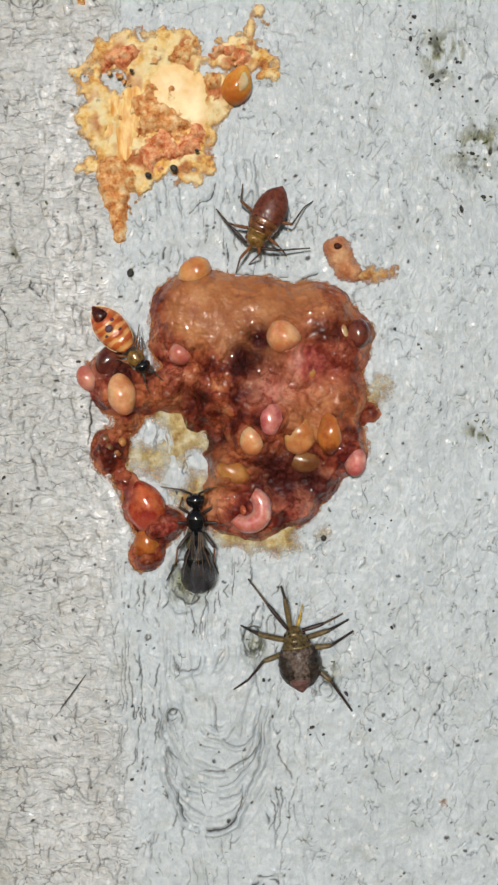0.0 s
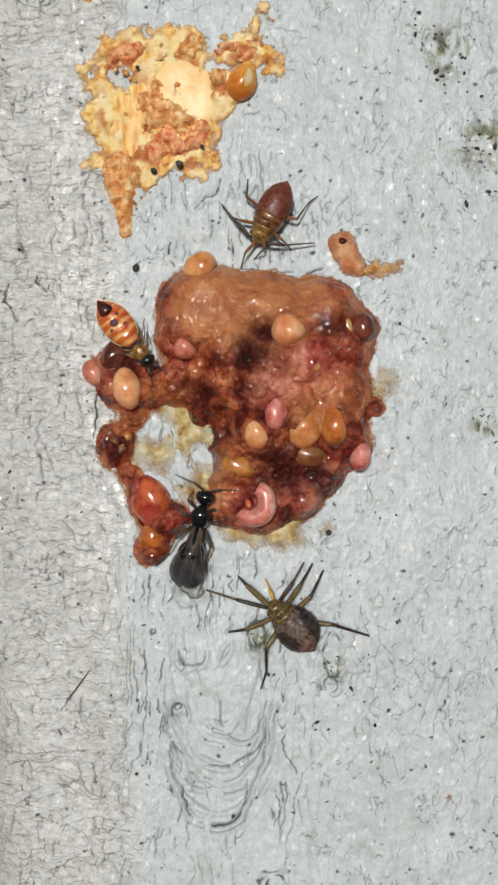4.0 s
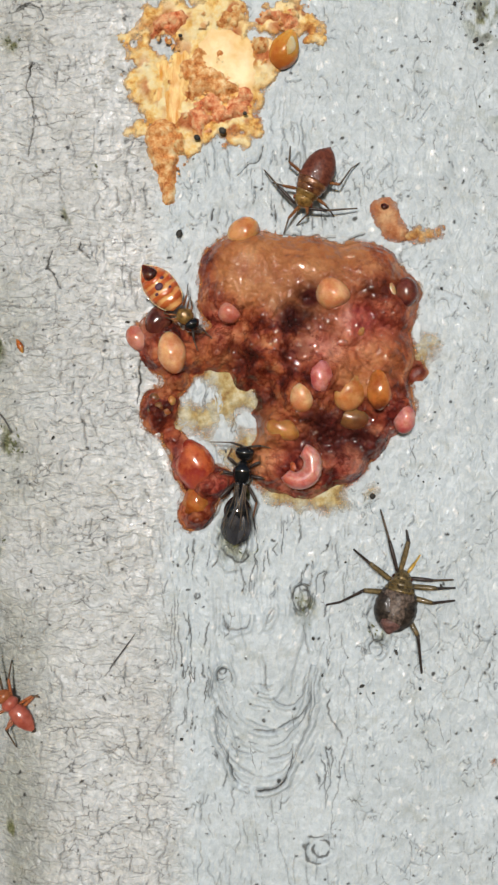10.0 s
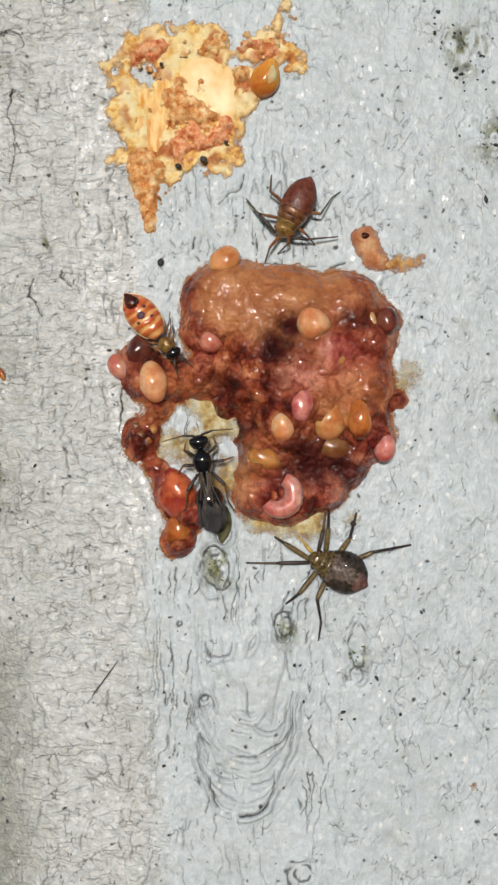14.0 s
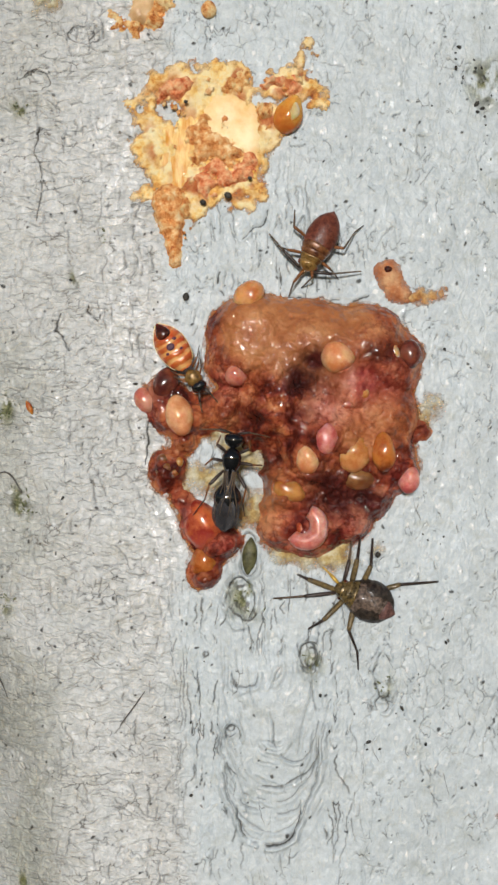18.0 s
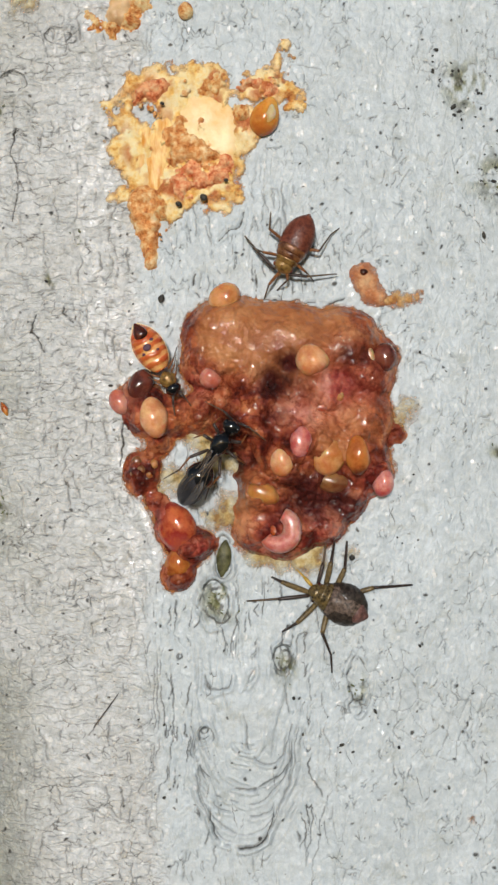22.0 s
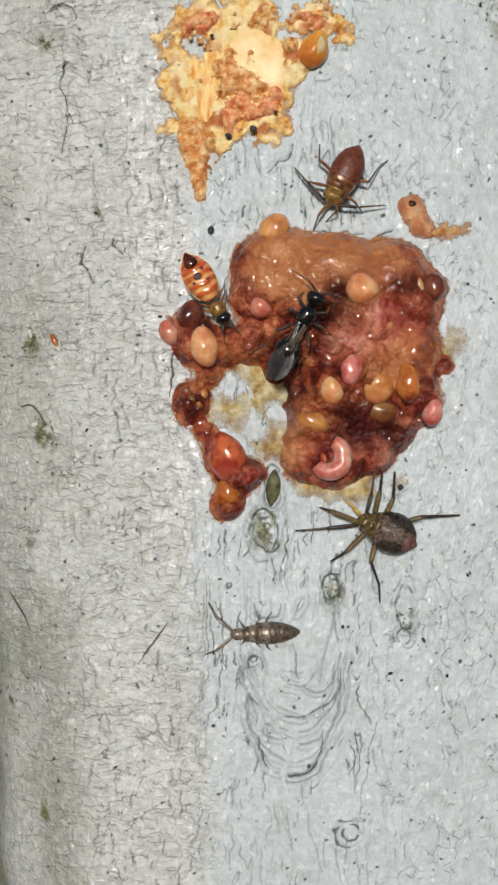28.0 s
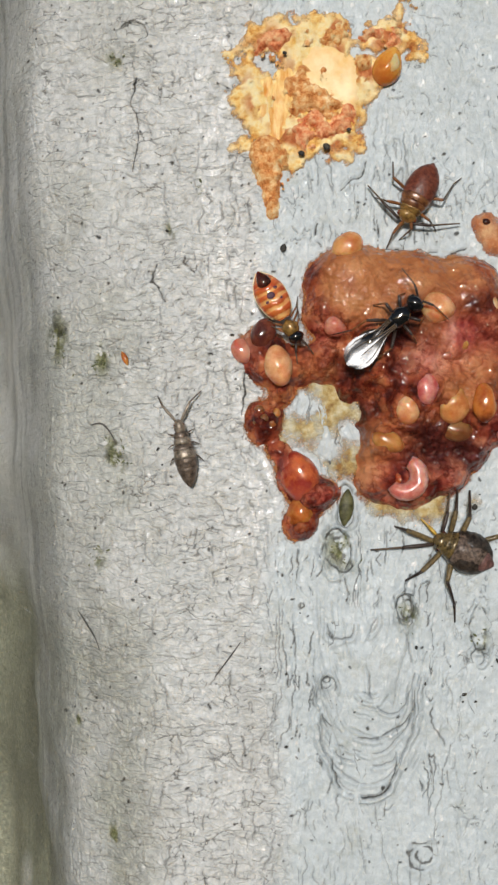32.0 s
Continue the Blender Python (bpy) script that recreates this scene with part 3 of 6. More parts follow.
def egg_profile(y0, y1, r, blunt=0.5, segments=0, groove=0.04, count=22):
    """Radii of an egg-shaped body from y0 to y1, widest at the share blunt, with ring grooves."""
    out = []
    for k in range(count + 1):
        t = 0.5 - 0.5 * math.cos(math.pi * k / count)
        u = t / blunt * 0.5 if t < blunt else 0.5 + (t - blunt) / (1 - blunt) * 0.5
        rad = r * max(math.sin(math.pi * u), 0.02) ** 0.75
        if segments:
            rad *= 1 - groove * (0.5 + 0.5 * math.cos(2 * math.pi * segments * t)) ** 6
        out.append((y0 + (y1 - y0) * t, rad))
    return out


def ball(bm, c, r, u=14, v=9):
    geo = bmesh.ops.create_uvsphere(bm, u_segments=u, v_segments=v, radius=1.0)
    bmesh.ops.transform(bm, matrix=Matrix.Translation(c) @ Matrix.Diagonal((*r, 1)), verts=geo["verts"])
    return bm


def on_bark(x, z, heading=0.0, out=0.0):
    """A pose on the bark at x, z in millimetres: local y points along the heading (degrees clockwise from up), local z off the bark."""
    a = radians(heading)
    m = Matrix(((math.cos(a), math.sin(a), 0, 0), (0, 0, -1, 0), (-math.sin(a), math.cos(a), 0, 0), (0, 0, 0, 1)))
    return Matrix.Translation((x * MM, (depth_at(x, z) - out) * MM, z * MM)) @ m


# ---- the trunk ----
KNOTS = ((-2.07, -4.45, 0.52, 0.72), (0.1, -6.35, 0.36, 0.55), (-2.5, -8.65, 0.24, 0.26), (0.66, -14.3, 0.55, 0.6), (-8.9, 12.9, 0.6, 0.4), (-7.2, 14.4, 0.6, 0.35))
ALGAE = ((-11.6, 2.7, 0.5, 1.0), (-9.95, 1.9, 0.3, 0.7), (-9.5, -1.3, 0.45, 0.9), (-10.2, -4.7, 0.35, 0.5), (-9.5, 12.0, 0.35, 0.3), (7.6, 9.6, 1.2, 0.8), (6.3, 12.6, 0.8, 0.8), (7.35, 0.35, 0.4, 0.25), (-2.07, -4.45, 0.5, 0.7), (0.2, -6.6, 0.3, 0.5), (2.5, -7.3, 0.25, 0.4), (-6.7, 7.6, 0.15, 0.5), (-9.6, -14.2, 0.4, 0.6), (-7.6, 6.2, 0.2, 0.3), (-11.0, -10.5, 0.2, 0.3))


def wrinkles(x, z, field, levels, width, here):
    """Broken fine lines, width millimetres wide, along the levels of a field; and the raised lips beside them."""
    gz, gx = np.gradient(field, z[:, 0], x[0, :])
    slope = np.hypot(gx, gz) + 0.02
    out, lip = np.zeros(field.shape), np.zeros(field.shape)
    for k, level in enumerate(levels):
        d = np.abs(field - level) / slope
        on = here(k)
        w = width * (0.55 + 0.9 * fractal(x * 1.3 + k, z * 1.3, 119, 2))
        out = np.maximum(out, (1 - step(0.3 * w, 1.3 * w, d)) * on)
        lip = np.maximum(lip, np.exp(-((d - 2.6 * width) / (1.5 * width)) ** 2) * on)
    return out, lip


def dashes(x, z, field, gap, width, on):
    """Short broken dashes along evenly spaced levels of a field, gap millimetres apart, and the raised lips beside them."""
    gz, gx = np.gradient(field, z[:, 0], x[0, :])
    ph = field / gap
    near = np.round(ph)
    d = np.abs(ph - near) * gap / (np.hypot(gx, gz) + 0.15)
    on = on * (hashed(near, np.floor((x + z) * 0.9 + 3 * near), 7) < 0.7)
    w = width * (0.5 + fractal(x * 1.7, z * 1.7, 119, 3))
    return (1 - step(0.3 * w, 1.3 * w, d)) * on, np.exp(-((d - 2.6 * width) / (1.5 * width)) ** 2) * on


ARCS = ((-1.22, -8.2, 1.75, 4.25, 0.5), (-1.25, -9.1, 1.62, 1.45, 0.8), (-1.22, -9.2, 1.5, 1.85, 0.6), (-1.18, -11.0, 0.95, 0.42, 0.6), (-1.25, -11.35, 1.02, 1.12, 1.0), (-1.2, -9.8, 1.5, 2.2, 0.5), (-2.1, -6.9, 0.5, 0.45, 0.7))
RINGS = ((-2.15, -4.5, 0.46, 0.80, 1.0), (2.48, -6.95, 0.30, 0.80, 0.9), (-0.46, -8.15, 0.74, 1.66, 0.6), (0.06, -6.35, 0.30, 0.42, 0.9), (-1.86, -3.05, 0.34, 0.72, 0.7), (-2.45, -8.8, 0.24, 0.26, 0.8), (2.42, -7.95, 0.22, 0.28, 0.8))


def healed_scars(x, z, crack, relief):
    """Curved folds under the healed knot and the ringed scars: dark broken seams with a raised lip."""
    wob = 0.16 * (fractal(x * 1.3, z * 1.3, 131, 4) - 0.5)
    broken = step(0.33, 0.47, fractal(x * 1.7, z * 1.7, 133, 3))
    for a, b, ra, rb, w in ARCS + RINGS:
        e = np.hypot((x - a) / ra, (z - b) / rb) + 0.01
        d = (e - 1) * e / (np.hypot((x - a) / ra ** 2, (z - b) / rb ** 2) + 0.05) + wob * (2.6 if rb < 1.2 else 2.0)
        on = broken * w * ((1 - step(b - 0.05 * rb, b + 0.25 * rb, z)) if (a, b, ra, rb, w) in ARCS else 1.0)
        crack = np.maximum(crack, on * (1 - step(0.008, 0.036, np.abs(d))))
        relief = relief + 0.10 * w * np.exp(-((d - 0.10) / 0.07) ** 2) * (on > 0.05) - 0.06 * on * (1 - step(0.0, 0.06, np.abs(d)))
    return crack, relief


SEAMS = (((-8.8, 11.3), (-8.9, 10.5), (-8.7, 9.4), (-8.9, 8.3)), ((-8.1, 5.1), (-8.2, 4.45), (-7.75, 3.85)), ((-7.1, 5.6), (-7.15, 5.1), (-6.8, 4.75), (-6.7, 4.95)),
         ((-5.1, 1.75), (-5.2, 0.65), (-5.25, 0.0)), ((-2.75, 6.3), (-2.85, 5.8), (-2.65, 5.5)), ((-1.95, 7.4), (-1.35, 7.9), (-1.25, 8.4)), ((4.95, 8.1), (5.2, 7.4)),
         ((-1.0, 5.3), (-0.5, 5.45), (0.2, 5.3), (0.6, 5.5)), ((-0.8, 6.4), (-0.7, 5.3)), ((0.9, 5.35), (1.6, 5.3), (2.1, 5.5)))


def long_seams(x, z):
    """The few longest cracks: dark wandering lines, and the lips beside them."""
    wx, wz = x + 0.35 * (fractal(x * 1.8, z * 1.8, 141, 4) - 0.5), z + 0.35 * (fractal(x * 1.8, z * 1.8, 143, 4) - 0.5)
    d = np.full(x.shape, 9.0)
    for line in SEAMS:
        for (a, b), (c, e) in zip(line, line[1:]):
            t = np.clip(((wx - a) * (c - a) + (wz - b) * (e - b)) / ((c - a) ** 2 + (e - b) ** 2), 0, 1)
            d = np.minimum(d, np.hypot(wx - a - t * (c - a), wz - b - t * (e - b)))
    w = 0.004 + 0.042 * fractal(x * 2.5, z * 2.5, 145, 3)
    return (1 - step(0.5 * w, 1.35 * w, d)) * step(0.30, 0.42, fractal(x * 2.0, z * 2.0, 147, 3)), np.exp(-((d - 0.11) / 0.06) ** 2)


def bark_fields(x, z):
    """Relief (millimetres outwards) and the masks for cracks, algae, painted shade, the smooth bluish skin and glints.
    """
    wx = x + 0.5 * (fractal(x * 0.8, z * 0.8, 3) - 0.5) + 0.16 * (fractal(x * 4, z * 4, 8) - 0.5)
    wz = z + 0.5 * (fractal(x * 0.8, z * 0.8, 21) - 0.5) + 0.16 * (fractal(x * 4, z * 4, 27) - 0.5)
    left = 1 - step(-5.1, -3.7, x + 1.6 * (fractal(x * 0.5, z * 0.35, 31, 4) - 0.5) - 0.03 * np.maximum(-z - 6, 0))
    far = 1 - step(-9.5, -7.0, x + 1.2 * (fractal(x * 0.4, z * 0.4, 33, 3) - 0.5))
    below = 1 - step(-5.0, -2.5, z)
    grainy = (1 - left) * (1 - step(0.8, 2.4, x)) * np.clip(below + 0.8 * step(2, 5, z) * (1 - step(0.5, 1.8, x)) * step(-3.1, -2.4, x + 0.5 * np.sin(z)) * (1 - step(8.5, 11.0, z)) + spots(x, z, ((-2.6, -0.4, 1.3, 1.3),)), 0, 1)
    right = np.clip(1 - left - grainy, 0, 1)
    patch = fractal(x * 0.45, z * 0.4, 35, 3)
    relief = 0.09 * (fractal(x * 0.7, z * 0.5, 41) - 0.5) + 0.05 * (fractal(x * 2.6, z * 1.9, 43, 3) - 0.5)
    crack = np.zeros(x.shape)
    # fine cross-wrinkled skin on the left
    flat_field = fractal(wx * 0.7, wz * 2.6, 51, 3)
    cross, lip1 = dashes(x, z, wz + 0.9 * fractal(x * 0.8, z * 0.8, 52, 4), 0.30, 0.020, step(0.53, 0.63, fractal(x * 2.1, z * 5.0, 53, 4)))
    cross2, lip6 = dashes(x, z, wz + 0.6 * wx + 1.3 * fractal(x * 0.7, z * 0.7, 54, 4), 0.55, 0.020, step(0.60, 0.70, fractal(x * 2.0, z * 2.6, 56, 4)))
    cross, lip1 = np.maximum(cross, cross2), np.maximum(lip1, lip6)
    up_field = fractal(wx * 2.2, wz * 1.0, 55, 3)
    upright, lip2 = dashes(x, z, wx + 1.1 * fractal(x * 0.7, z * 0.6, 58, 4), 0.34, 0.027, step(0.53, 0.62, fractal(x * 4.4, z * 1.5, 57, 4)))
    crack = np.maximum(crack, left * np.maximum(cross * (0.50 - 0.05 * far), upright * (0.55 - 0.32 * far)))
    relief += left * (0.15 * (flat_field - 0.5) + 0.16 * (up_field - 0.5) * (1 - far) - 0.04 * np.maximum(cross, upright) + 0.035 * np.maximum(lip1, lip2))
    f1, f2, who = cells(wx * 2.3, wz * 3.3, 57)
    seam = (1 - step(0.02, 0.10, f2 - f1)) * step(0.54, 0.66, fractal(x * 1.6, z * 2.2, 59, 3))
    crack = np.maximum(crack, 0.7 * seam * left * (1 - 0.6 * far) * step(0.35, 0.6, patch))
    relief += left * (0.035 * (who - 0.5) - 0.02 * (1 - step(0.0, 0.15, f2 - f1))) * (1 - 0.6 * far)
    # scattered wrinkles on the smooth bluish skin
    skin = fractal(wx * 1.5, wz * 0.8, 61, 5)
    marks, lip3 = wrinkles(x, z, skin, (0.36, 0.46, 0.56, 0.66), 0.022, lambda k: step(0.60, 0.69, fractal(x * 2.6, z * 1.8 + 19 * k, 63, 4)))
    f1, f2, who = cells(wx * 1.5, wz * 1.15, 65)
    angular = (1 - step(0.012, 0.05, f2 - f1)) * step(0.57, 0.66, fractal(x * 1.0, z * 0.9, 67, 3))
    crack = np.maximum(crack, right * np.maximum(0.62 * marks, 0.45 * angular))
    relief += right * (0.12 * (skin - 0.5) - 0.03 * marks - 0.02 * angular + 0.035 * lip3)
    # long grain, and the nested arcs under the healed knot
    dx = x + 1.12 + 0.25 * (fractal(x * 0.9, z * 0.7, 69, 3) - 0.5)
    arch = -np.hypot(dx / 0.40, np.minimum(z + 6.3, 0.0)) - 6.3
    nest = (1 - step(1.55, 1.95, np.abs(dx))) * step(-13.0, -12.4, arch) * (1 - step(-7.2, -5.4, z + 0.8 * (patch - 0.5)))
    flow = wx * 1.7 + 1.6 * fractal(x * 0.3, z * 0.2, 71, 3) + 0.5 * fractal(x * 1.1, z * 0.6, 72, 3)
    field = fractal(flow, z * 0.15, 73, 3)
    rings = fractal(arch * 0.95 + 0.7 * fractal(x * 0.8, z * 0.8, 75, 3), dx * 0.35 + 7, 77, 2)
    lines, lip4 = wrinkles(x, z, field, (0.34, 0.43, 0.52, 0.61, 0.70), 0.023, lambda k: step(0.53, 0.64, fractal(x * 2.2, z * 1.0 + 11 * k, 79, 4)))
    arcs, lip5 = wrinkles(x, z, rings, (0.30, 0.40, 0.50, 0.60, 0.70), 0.032, lambda k: step(0.47, 0.60, fractal(x * 1.6, z * 1.3 + 11 * k, 81, 3)))
    amount = grainy * (1 - nest) * (1 - 0.55 * (1 - step(-13.5, -11.5, z)))
    crack = np.maximum(crack, np.maximum((0.95 - 0.22 * step(1, 4, z) + 0.60 * spots(x, z, ((-0.3, 5.2, 1.2, 1.0), (0.9, 4.6, 0.9, 0.8)))) * np.maximum(lines, 0.9 * upright) * amount, 0.28 * arcs * nest))
    relief += amount * ((0.24 - 0.12 * step(1, 4, z)) * (field - 0.5) - 0.04 * lines + 0.04 * lip4) + nest * (0.22 * (rings - 0.5) - 0.03 * arcs + 0.03 * lip5)
    # knots
    for k, (a, b, ra, rb) in enumerate(KNOTS):
        d = np.hypot((x - a) / ra, (z - b) / rb) + 0.9 * (fractal(x * 1.8, z * 1.8, 83 + k, 4) - 0.5)
        crack = np.maximum(crack, 0.85 * (1 - step(0.02, 0.09, np.abs(d - 0.86))) * step(0.36, 0.5, fractal(x * 2, z * 2, 85, 2)))
        relief += 0.05 * np.exp(-((d - 1.0) / 0.25) ** 2) - 0.05 * (1 - step(0.6, 0.9, d))
        crack = np.maximum(crack, 0.85 * (1 - step(0.05, 0.14, np.abs(d - 0.42))) * step(0.52, 0.62, fractal(x * 3, z * 3, 87, 2)))
    crack, relief = healed_scars(x, z, crack, relief)
    seam, lip = long_seams(x, z)
    crack = np.maximum(crack, seam)
    relief += 0.03 * lip - 0.03 * seam
    # grit
    dusty = 0.5 + 1.2 * spots(x, z, ((6.0, 12.6, 1.2, 1.0), (7.6, 13.2, 1.0, 1.0), (7.4, 9.4, 1.0, 1.0), (4.4, 10.6, 1.5, 0.5)))
    for k, (size, share) in enumerate(((0.85, 0.17), (1.7, 0.10), (3.2, 0.12), (0.45, 0.03))):
        f1, f2, who = cells(wx * size, wz * size, 91 + k * 7)
        rad = (0.042, 0.036, 0.030, 0.070)[k] * size * (0.6 + 1.4 * hashed(np.floor(who * 997), k, 5))
        dot = (1 - step(0.6, 1.2, f1 / rad)) * (who < share * dusty)
        crack = np.maximum(crack, 0.95 * dot)
        relief += 0.03 * dot
    # the glinting ridge of raised blisters, whose glints are also painted white
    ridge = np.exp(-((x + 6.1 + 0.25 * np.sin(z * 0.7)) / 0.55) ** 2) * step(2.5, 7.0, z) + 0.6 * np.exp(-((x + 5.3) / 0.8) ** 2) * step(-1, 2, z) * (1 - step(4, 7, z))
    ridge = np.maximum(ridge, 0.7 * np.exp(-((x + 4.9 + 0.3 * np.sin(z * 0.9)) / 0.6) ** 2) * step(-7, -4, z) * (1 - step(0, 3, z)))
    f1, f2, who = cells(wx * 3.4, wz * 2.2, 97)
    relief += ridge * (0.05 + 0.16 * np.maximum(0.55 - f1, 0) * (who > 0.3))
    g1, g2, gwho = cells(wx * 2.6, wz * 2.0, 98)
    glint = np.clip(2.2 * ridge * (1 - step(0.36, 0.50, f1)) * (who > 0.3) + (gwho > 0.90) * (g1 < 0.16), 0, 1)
    relief += 0.06 * (gwho > 0.86) * np.maximum(0.3 - g1, 0)
    green = np.zeros(x.shape)
    speck = fractal(x * 3.2, z * 2.2, 101, 4)
    for a, b, ra, rb in ALGAE:
        d = np.hypot((x - a) / ra, (z - b) / rb)
        green = np.maximum(green, np.exp(-d * d) * 1.1 * step(0.42, 0.62, speck))
    crack = np.maximum(crack, 0.7 * green * step(0.56, 0.66, fractal(x * 4, z * 3, 105, 3)))
    # the left flank's olive and dark streaks also carry painted shade
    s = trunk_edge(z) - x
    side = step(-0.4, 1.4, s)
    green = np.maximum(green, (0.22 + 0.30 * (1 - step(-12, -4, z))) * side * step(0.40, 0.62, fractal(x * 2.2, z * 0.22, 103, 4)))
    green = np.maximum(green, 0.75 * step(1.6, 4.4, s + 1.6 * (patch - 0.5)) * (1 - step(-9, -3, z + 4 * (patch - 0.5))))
    # darker tint leftwards: the light's falloff put into the colour
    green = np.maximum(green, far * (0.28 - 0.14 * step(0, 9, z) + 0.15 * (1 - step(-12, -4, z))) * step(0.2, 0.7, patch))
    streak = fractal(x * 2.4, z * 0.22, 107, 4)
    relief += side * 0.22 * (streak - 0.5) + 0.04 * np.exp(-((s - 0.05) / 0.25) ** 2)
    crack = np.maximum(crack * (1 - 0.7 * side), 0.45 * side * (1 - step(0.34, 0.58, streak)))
    # patchy dark tint that paints shade where the trunk turns away
    shade_tint = step(-4.5, 0.8, s) * step(0.30, 0.66, fractal(x * 0.9, z * 0.22, 151, 4)) * (0.16 + 0.16 * (1 - step(-12, 2, z)))
    crack = np.maximum(crack, shade_tint)
    zone = np.clip((1 - left) * 1.0 + 0.35 * (fractal(x * 0.6, z * 0.6, 111, 3) - 0.5), 0, 1)
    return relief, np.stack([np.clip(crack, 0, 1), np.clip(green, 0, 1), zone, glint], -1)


def spread(lo, hi, fine_lo, fine_hi, fine, coarse):
    """Grid lines: dense in the middle, growing coarse outside."""
    mid = list(np.arange(fine_lo, fine_hi, fine))
    out, d, v = [], fine, fine_hi
    while v < hi:
        out.append(v)
        d = min(d * 1.35, coarse)
        v += d
    out.append(hi)
    head, d, v = [], fine, fine_lo
    while True:
        d = min(d * 1.35, coarse)
        v -= d
        if v <= lo:
            break
        head.append(v)
    head.append(lo)
    return np.array(head[::-1] + mid + out)


GROUND_Z = -900.0


def build_trunk():
    tree = root("tree_trunk", Matrix.Translation((0, TRUNK_R * MM, GROUND_Z * MM)), "pale grey smooth-barked tree trunk with fine cracks", "tree")
    origin = (0, TRUNK_R, GROUND_Z)
    xs = spread(-45.0, 45.0, -14.6, 9.4, 0.032, 4.0)
    zs = spread(-900.0, 900.0, -17.4, 16.9, 0.032, 60.0)
    xx, zz = np.meshgrid(xs, zs)
    relief, wear_and_light = bark_fields(xx, zz)
    fade = (1 - step(30, 44, np.abs(xx)))
    grid_object("bark", xs, zs, depth(xx, zz) - relief * fade, None, BARK, tree, ("wear_and_light", wear_and_light), origin)
    # the far side of the trunk
    bm = bmesh.new()
    a0 = math.asin(0.45)
    rings = []
    for z in (-900, -300, 300, 900):
        ring = []
        for k in range(61):
            a = a0 + (2 * math.pi - 2 * a0) * k / 60
            y = TRUNK_R - TRUNK_R * math.cos(a)
            x = TRUNK_R * math.sin(a)
            if k in (0, 60):
                y = depth_at(x, z)
            ring.append(bm.verts.new((x, y, z)))
        rings.append(ring)
    for a, b in zip(rings, rings[1:]):
        for i in range(60):
            bm.faces.new((a[i], a[i + 1], b[i + 1], b[i]))
    part("bark_back", bm, BARK, tree, "", origin)


def build_ground():
    bm = bmesh.new()
    n, size = 24, 400000.0
    v = [[bm.verts.new(((i / n - 0.5) * size, (j / n - 0.5) * size, GROUND_Z)) for j in range(n + 1)] for i in range(n + 1)]
    for i in range(n):
        for j in range(n):
            bm.faces.new((v[i][j], v[i + 1][j], v[i + 1][j + 1], v[i][j + 1]))
    tagged(part("ground", bm, SOIL), "grassy brown soil round the tree", "ground", "", "structure")


build_ground()
build_trunk()


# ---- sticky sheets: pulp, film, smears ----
def merged(x, z, lobes, k):
    """Signed distance to softly merged discs (x, z, radius)."""
    total = np.zeros(x.shape)
    for a, b, r in lobes:
        total += np.exp(-(np.hypot(x - a, z - b) - r) / k)
    return -k * np.log(total + 1e-30)


def px(u, v):
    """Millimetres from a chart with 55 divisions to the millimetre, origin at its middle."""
    return (u - 441) / 55.0, (784 - v) / 55.0


def disc(u, v, r):
    return (*px(u, v), r / 55.0)


MASS = [disc(*q) for q in ((455, 625, 130), (360, 565, 88), (330, 545, 60), (455, 560, 68), (555, 575, 78), (600, 620, 52), (600, 700, 52), (610, 800, 38), (570, 770, 70), (480, 760, 110), (385, 700, 62), (400, 835, 52), (395, 905, 40), (455, 900, 58), (520, 890, 42), (555, 840, 45), (300, 690, 42), (250, 700, 38), (205, 690, 46), (185, 655, 30), (160, 668, 18), (225, 745, 22), (340, 745, 20), (195, 790, 34), (185, 815, 24), (215, 848, 18), (240, 880, 26), (250, 905, 34), (275, 930, 32), (256, 980, 32), (305, 925, 22), (300, 605, 40), (632, 590, 26))]
MASS_HOLE = (disc(275, 770, 30), disc(325, 830, 40), disc(300, 800, 22))


BEADS = (
    (341, 482, 27, 33, -138, BEAD_TAN, "smooth tan-orange bead", 0.6, 0.42),
    (499, 593, 28, 29, 96, BEAD_PEACH, "smooth peach bead with a pointed tip", 0.45, 0.35),
    (315, 625, 20, 19, 0, BEAD_PINK, "small pinkish bead", 0.4, 0.1),
    (211, 697, 25, 37, -8, BEAD_PEACH, "smooth oval peach bead", 0.6, 0.1),
    (150, 668, 19, 25, -25, BEAD_PINK, "dented pink bead", 0.6, 0.0),
    (187, 637, 23, 30, 22, BEAD_MAROON, "dull dark reddish-brown bead", 0.5, 0.1),
    (476, 742, 22, 30, 15, BEAD_ROSE, "flattened rose-pink bead", 0.4, 0.0),
    (443, 779, 22, 27, -15, BEAD_PEACH, "pale yellow-peach bead", 0.45, 0.2),
    (582, 768, 21, 35, -5, BEAD_AMBER, "upright amber bead with a dark base", 0.45, 0.15),
    (628, 817, 20, 26, 0, BEAD_ROSE, "dented rose-pink bead", 0.6, 0.0),
    (410, 836, 30, 19, 25, BEAD_OCHRE, "flattened ochre bead", 0.02, 0.1),
    (252, 900, 34, 46, -14, BEAD_RED, "translucent red lobe", -0.10, 0.25),
    (255, 968, 27, 38, 10, BEAD_AMBER, "translucent amber lobe", -0.20, 0.25),
    (528, 768, 30, 36, 8, BEAD_TAN, "broad tan lobe sunk into pulp", -0.05, 0.1),
    (605, 590, 11, 24, -8, BEAD_PEACH, "narrow peach ridge", 0.05, 0.1),
    (634, 588, 20, 26, 10, BEAD_MAROON, "dull dark purple-brown bead", 0.3, 0.0),
    (535, 814, 33, 21, 16, BEAD_OLIVE, "olive-brown flattened lump", -0.05, 0.0),
)


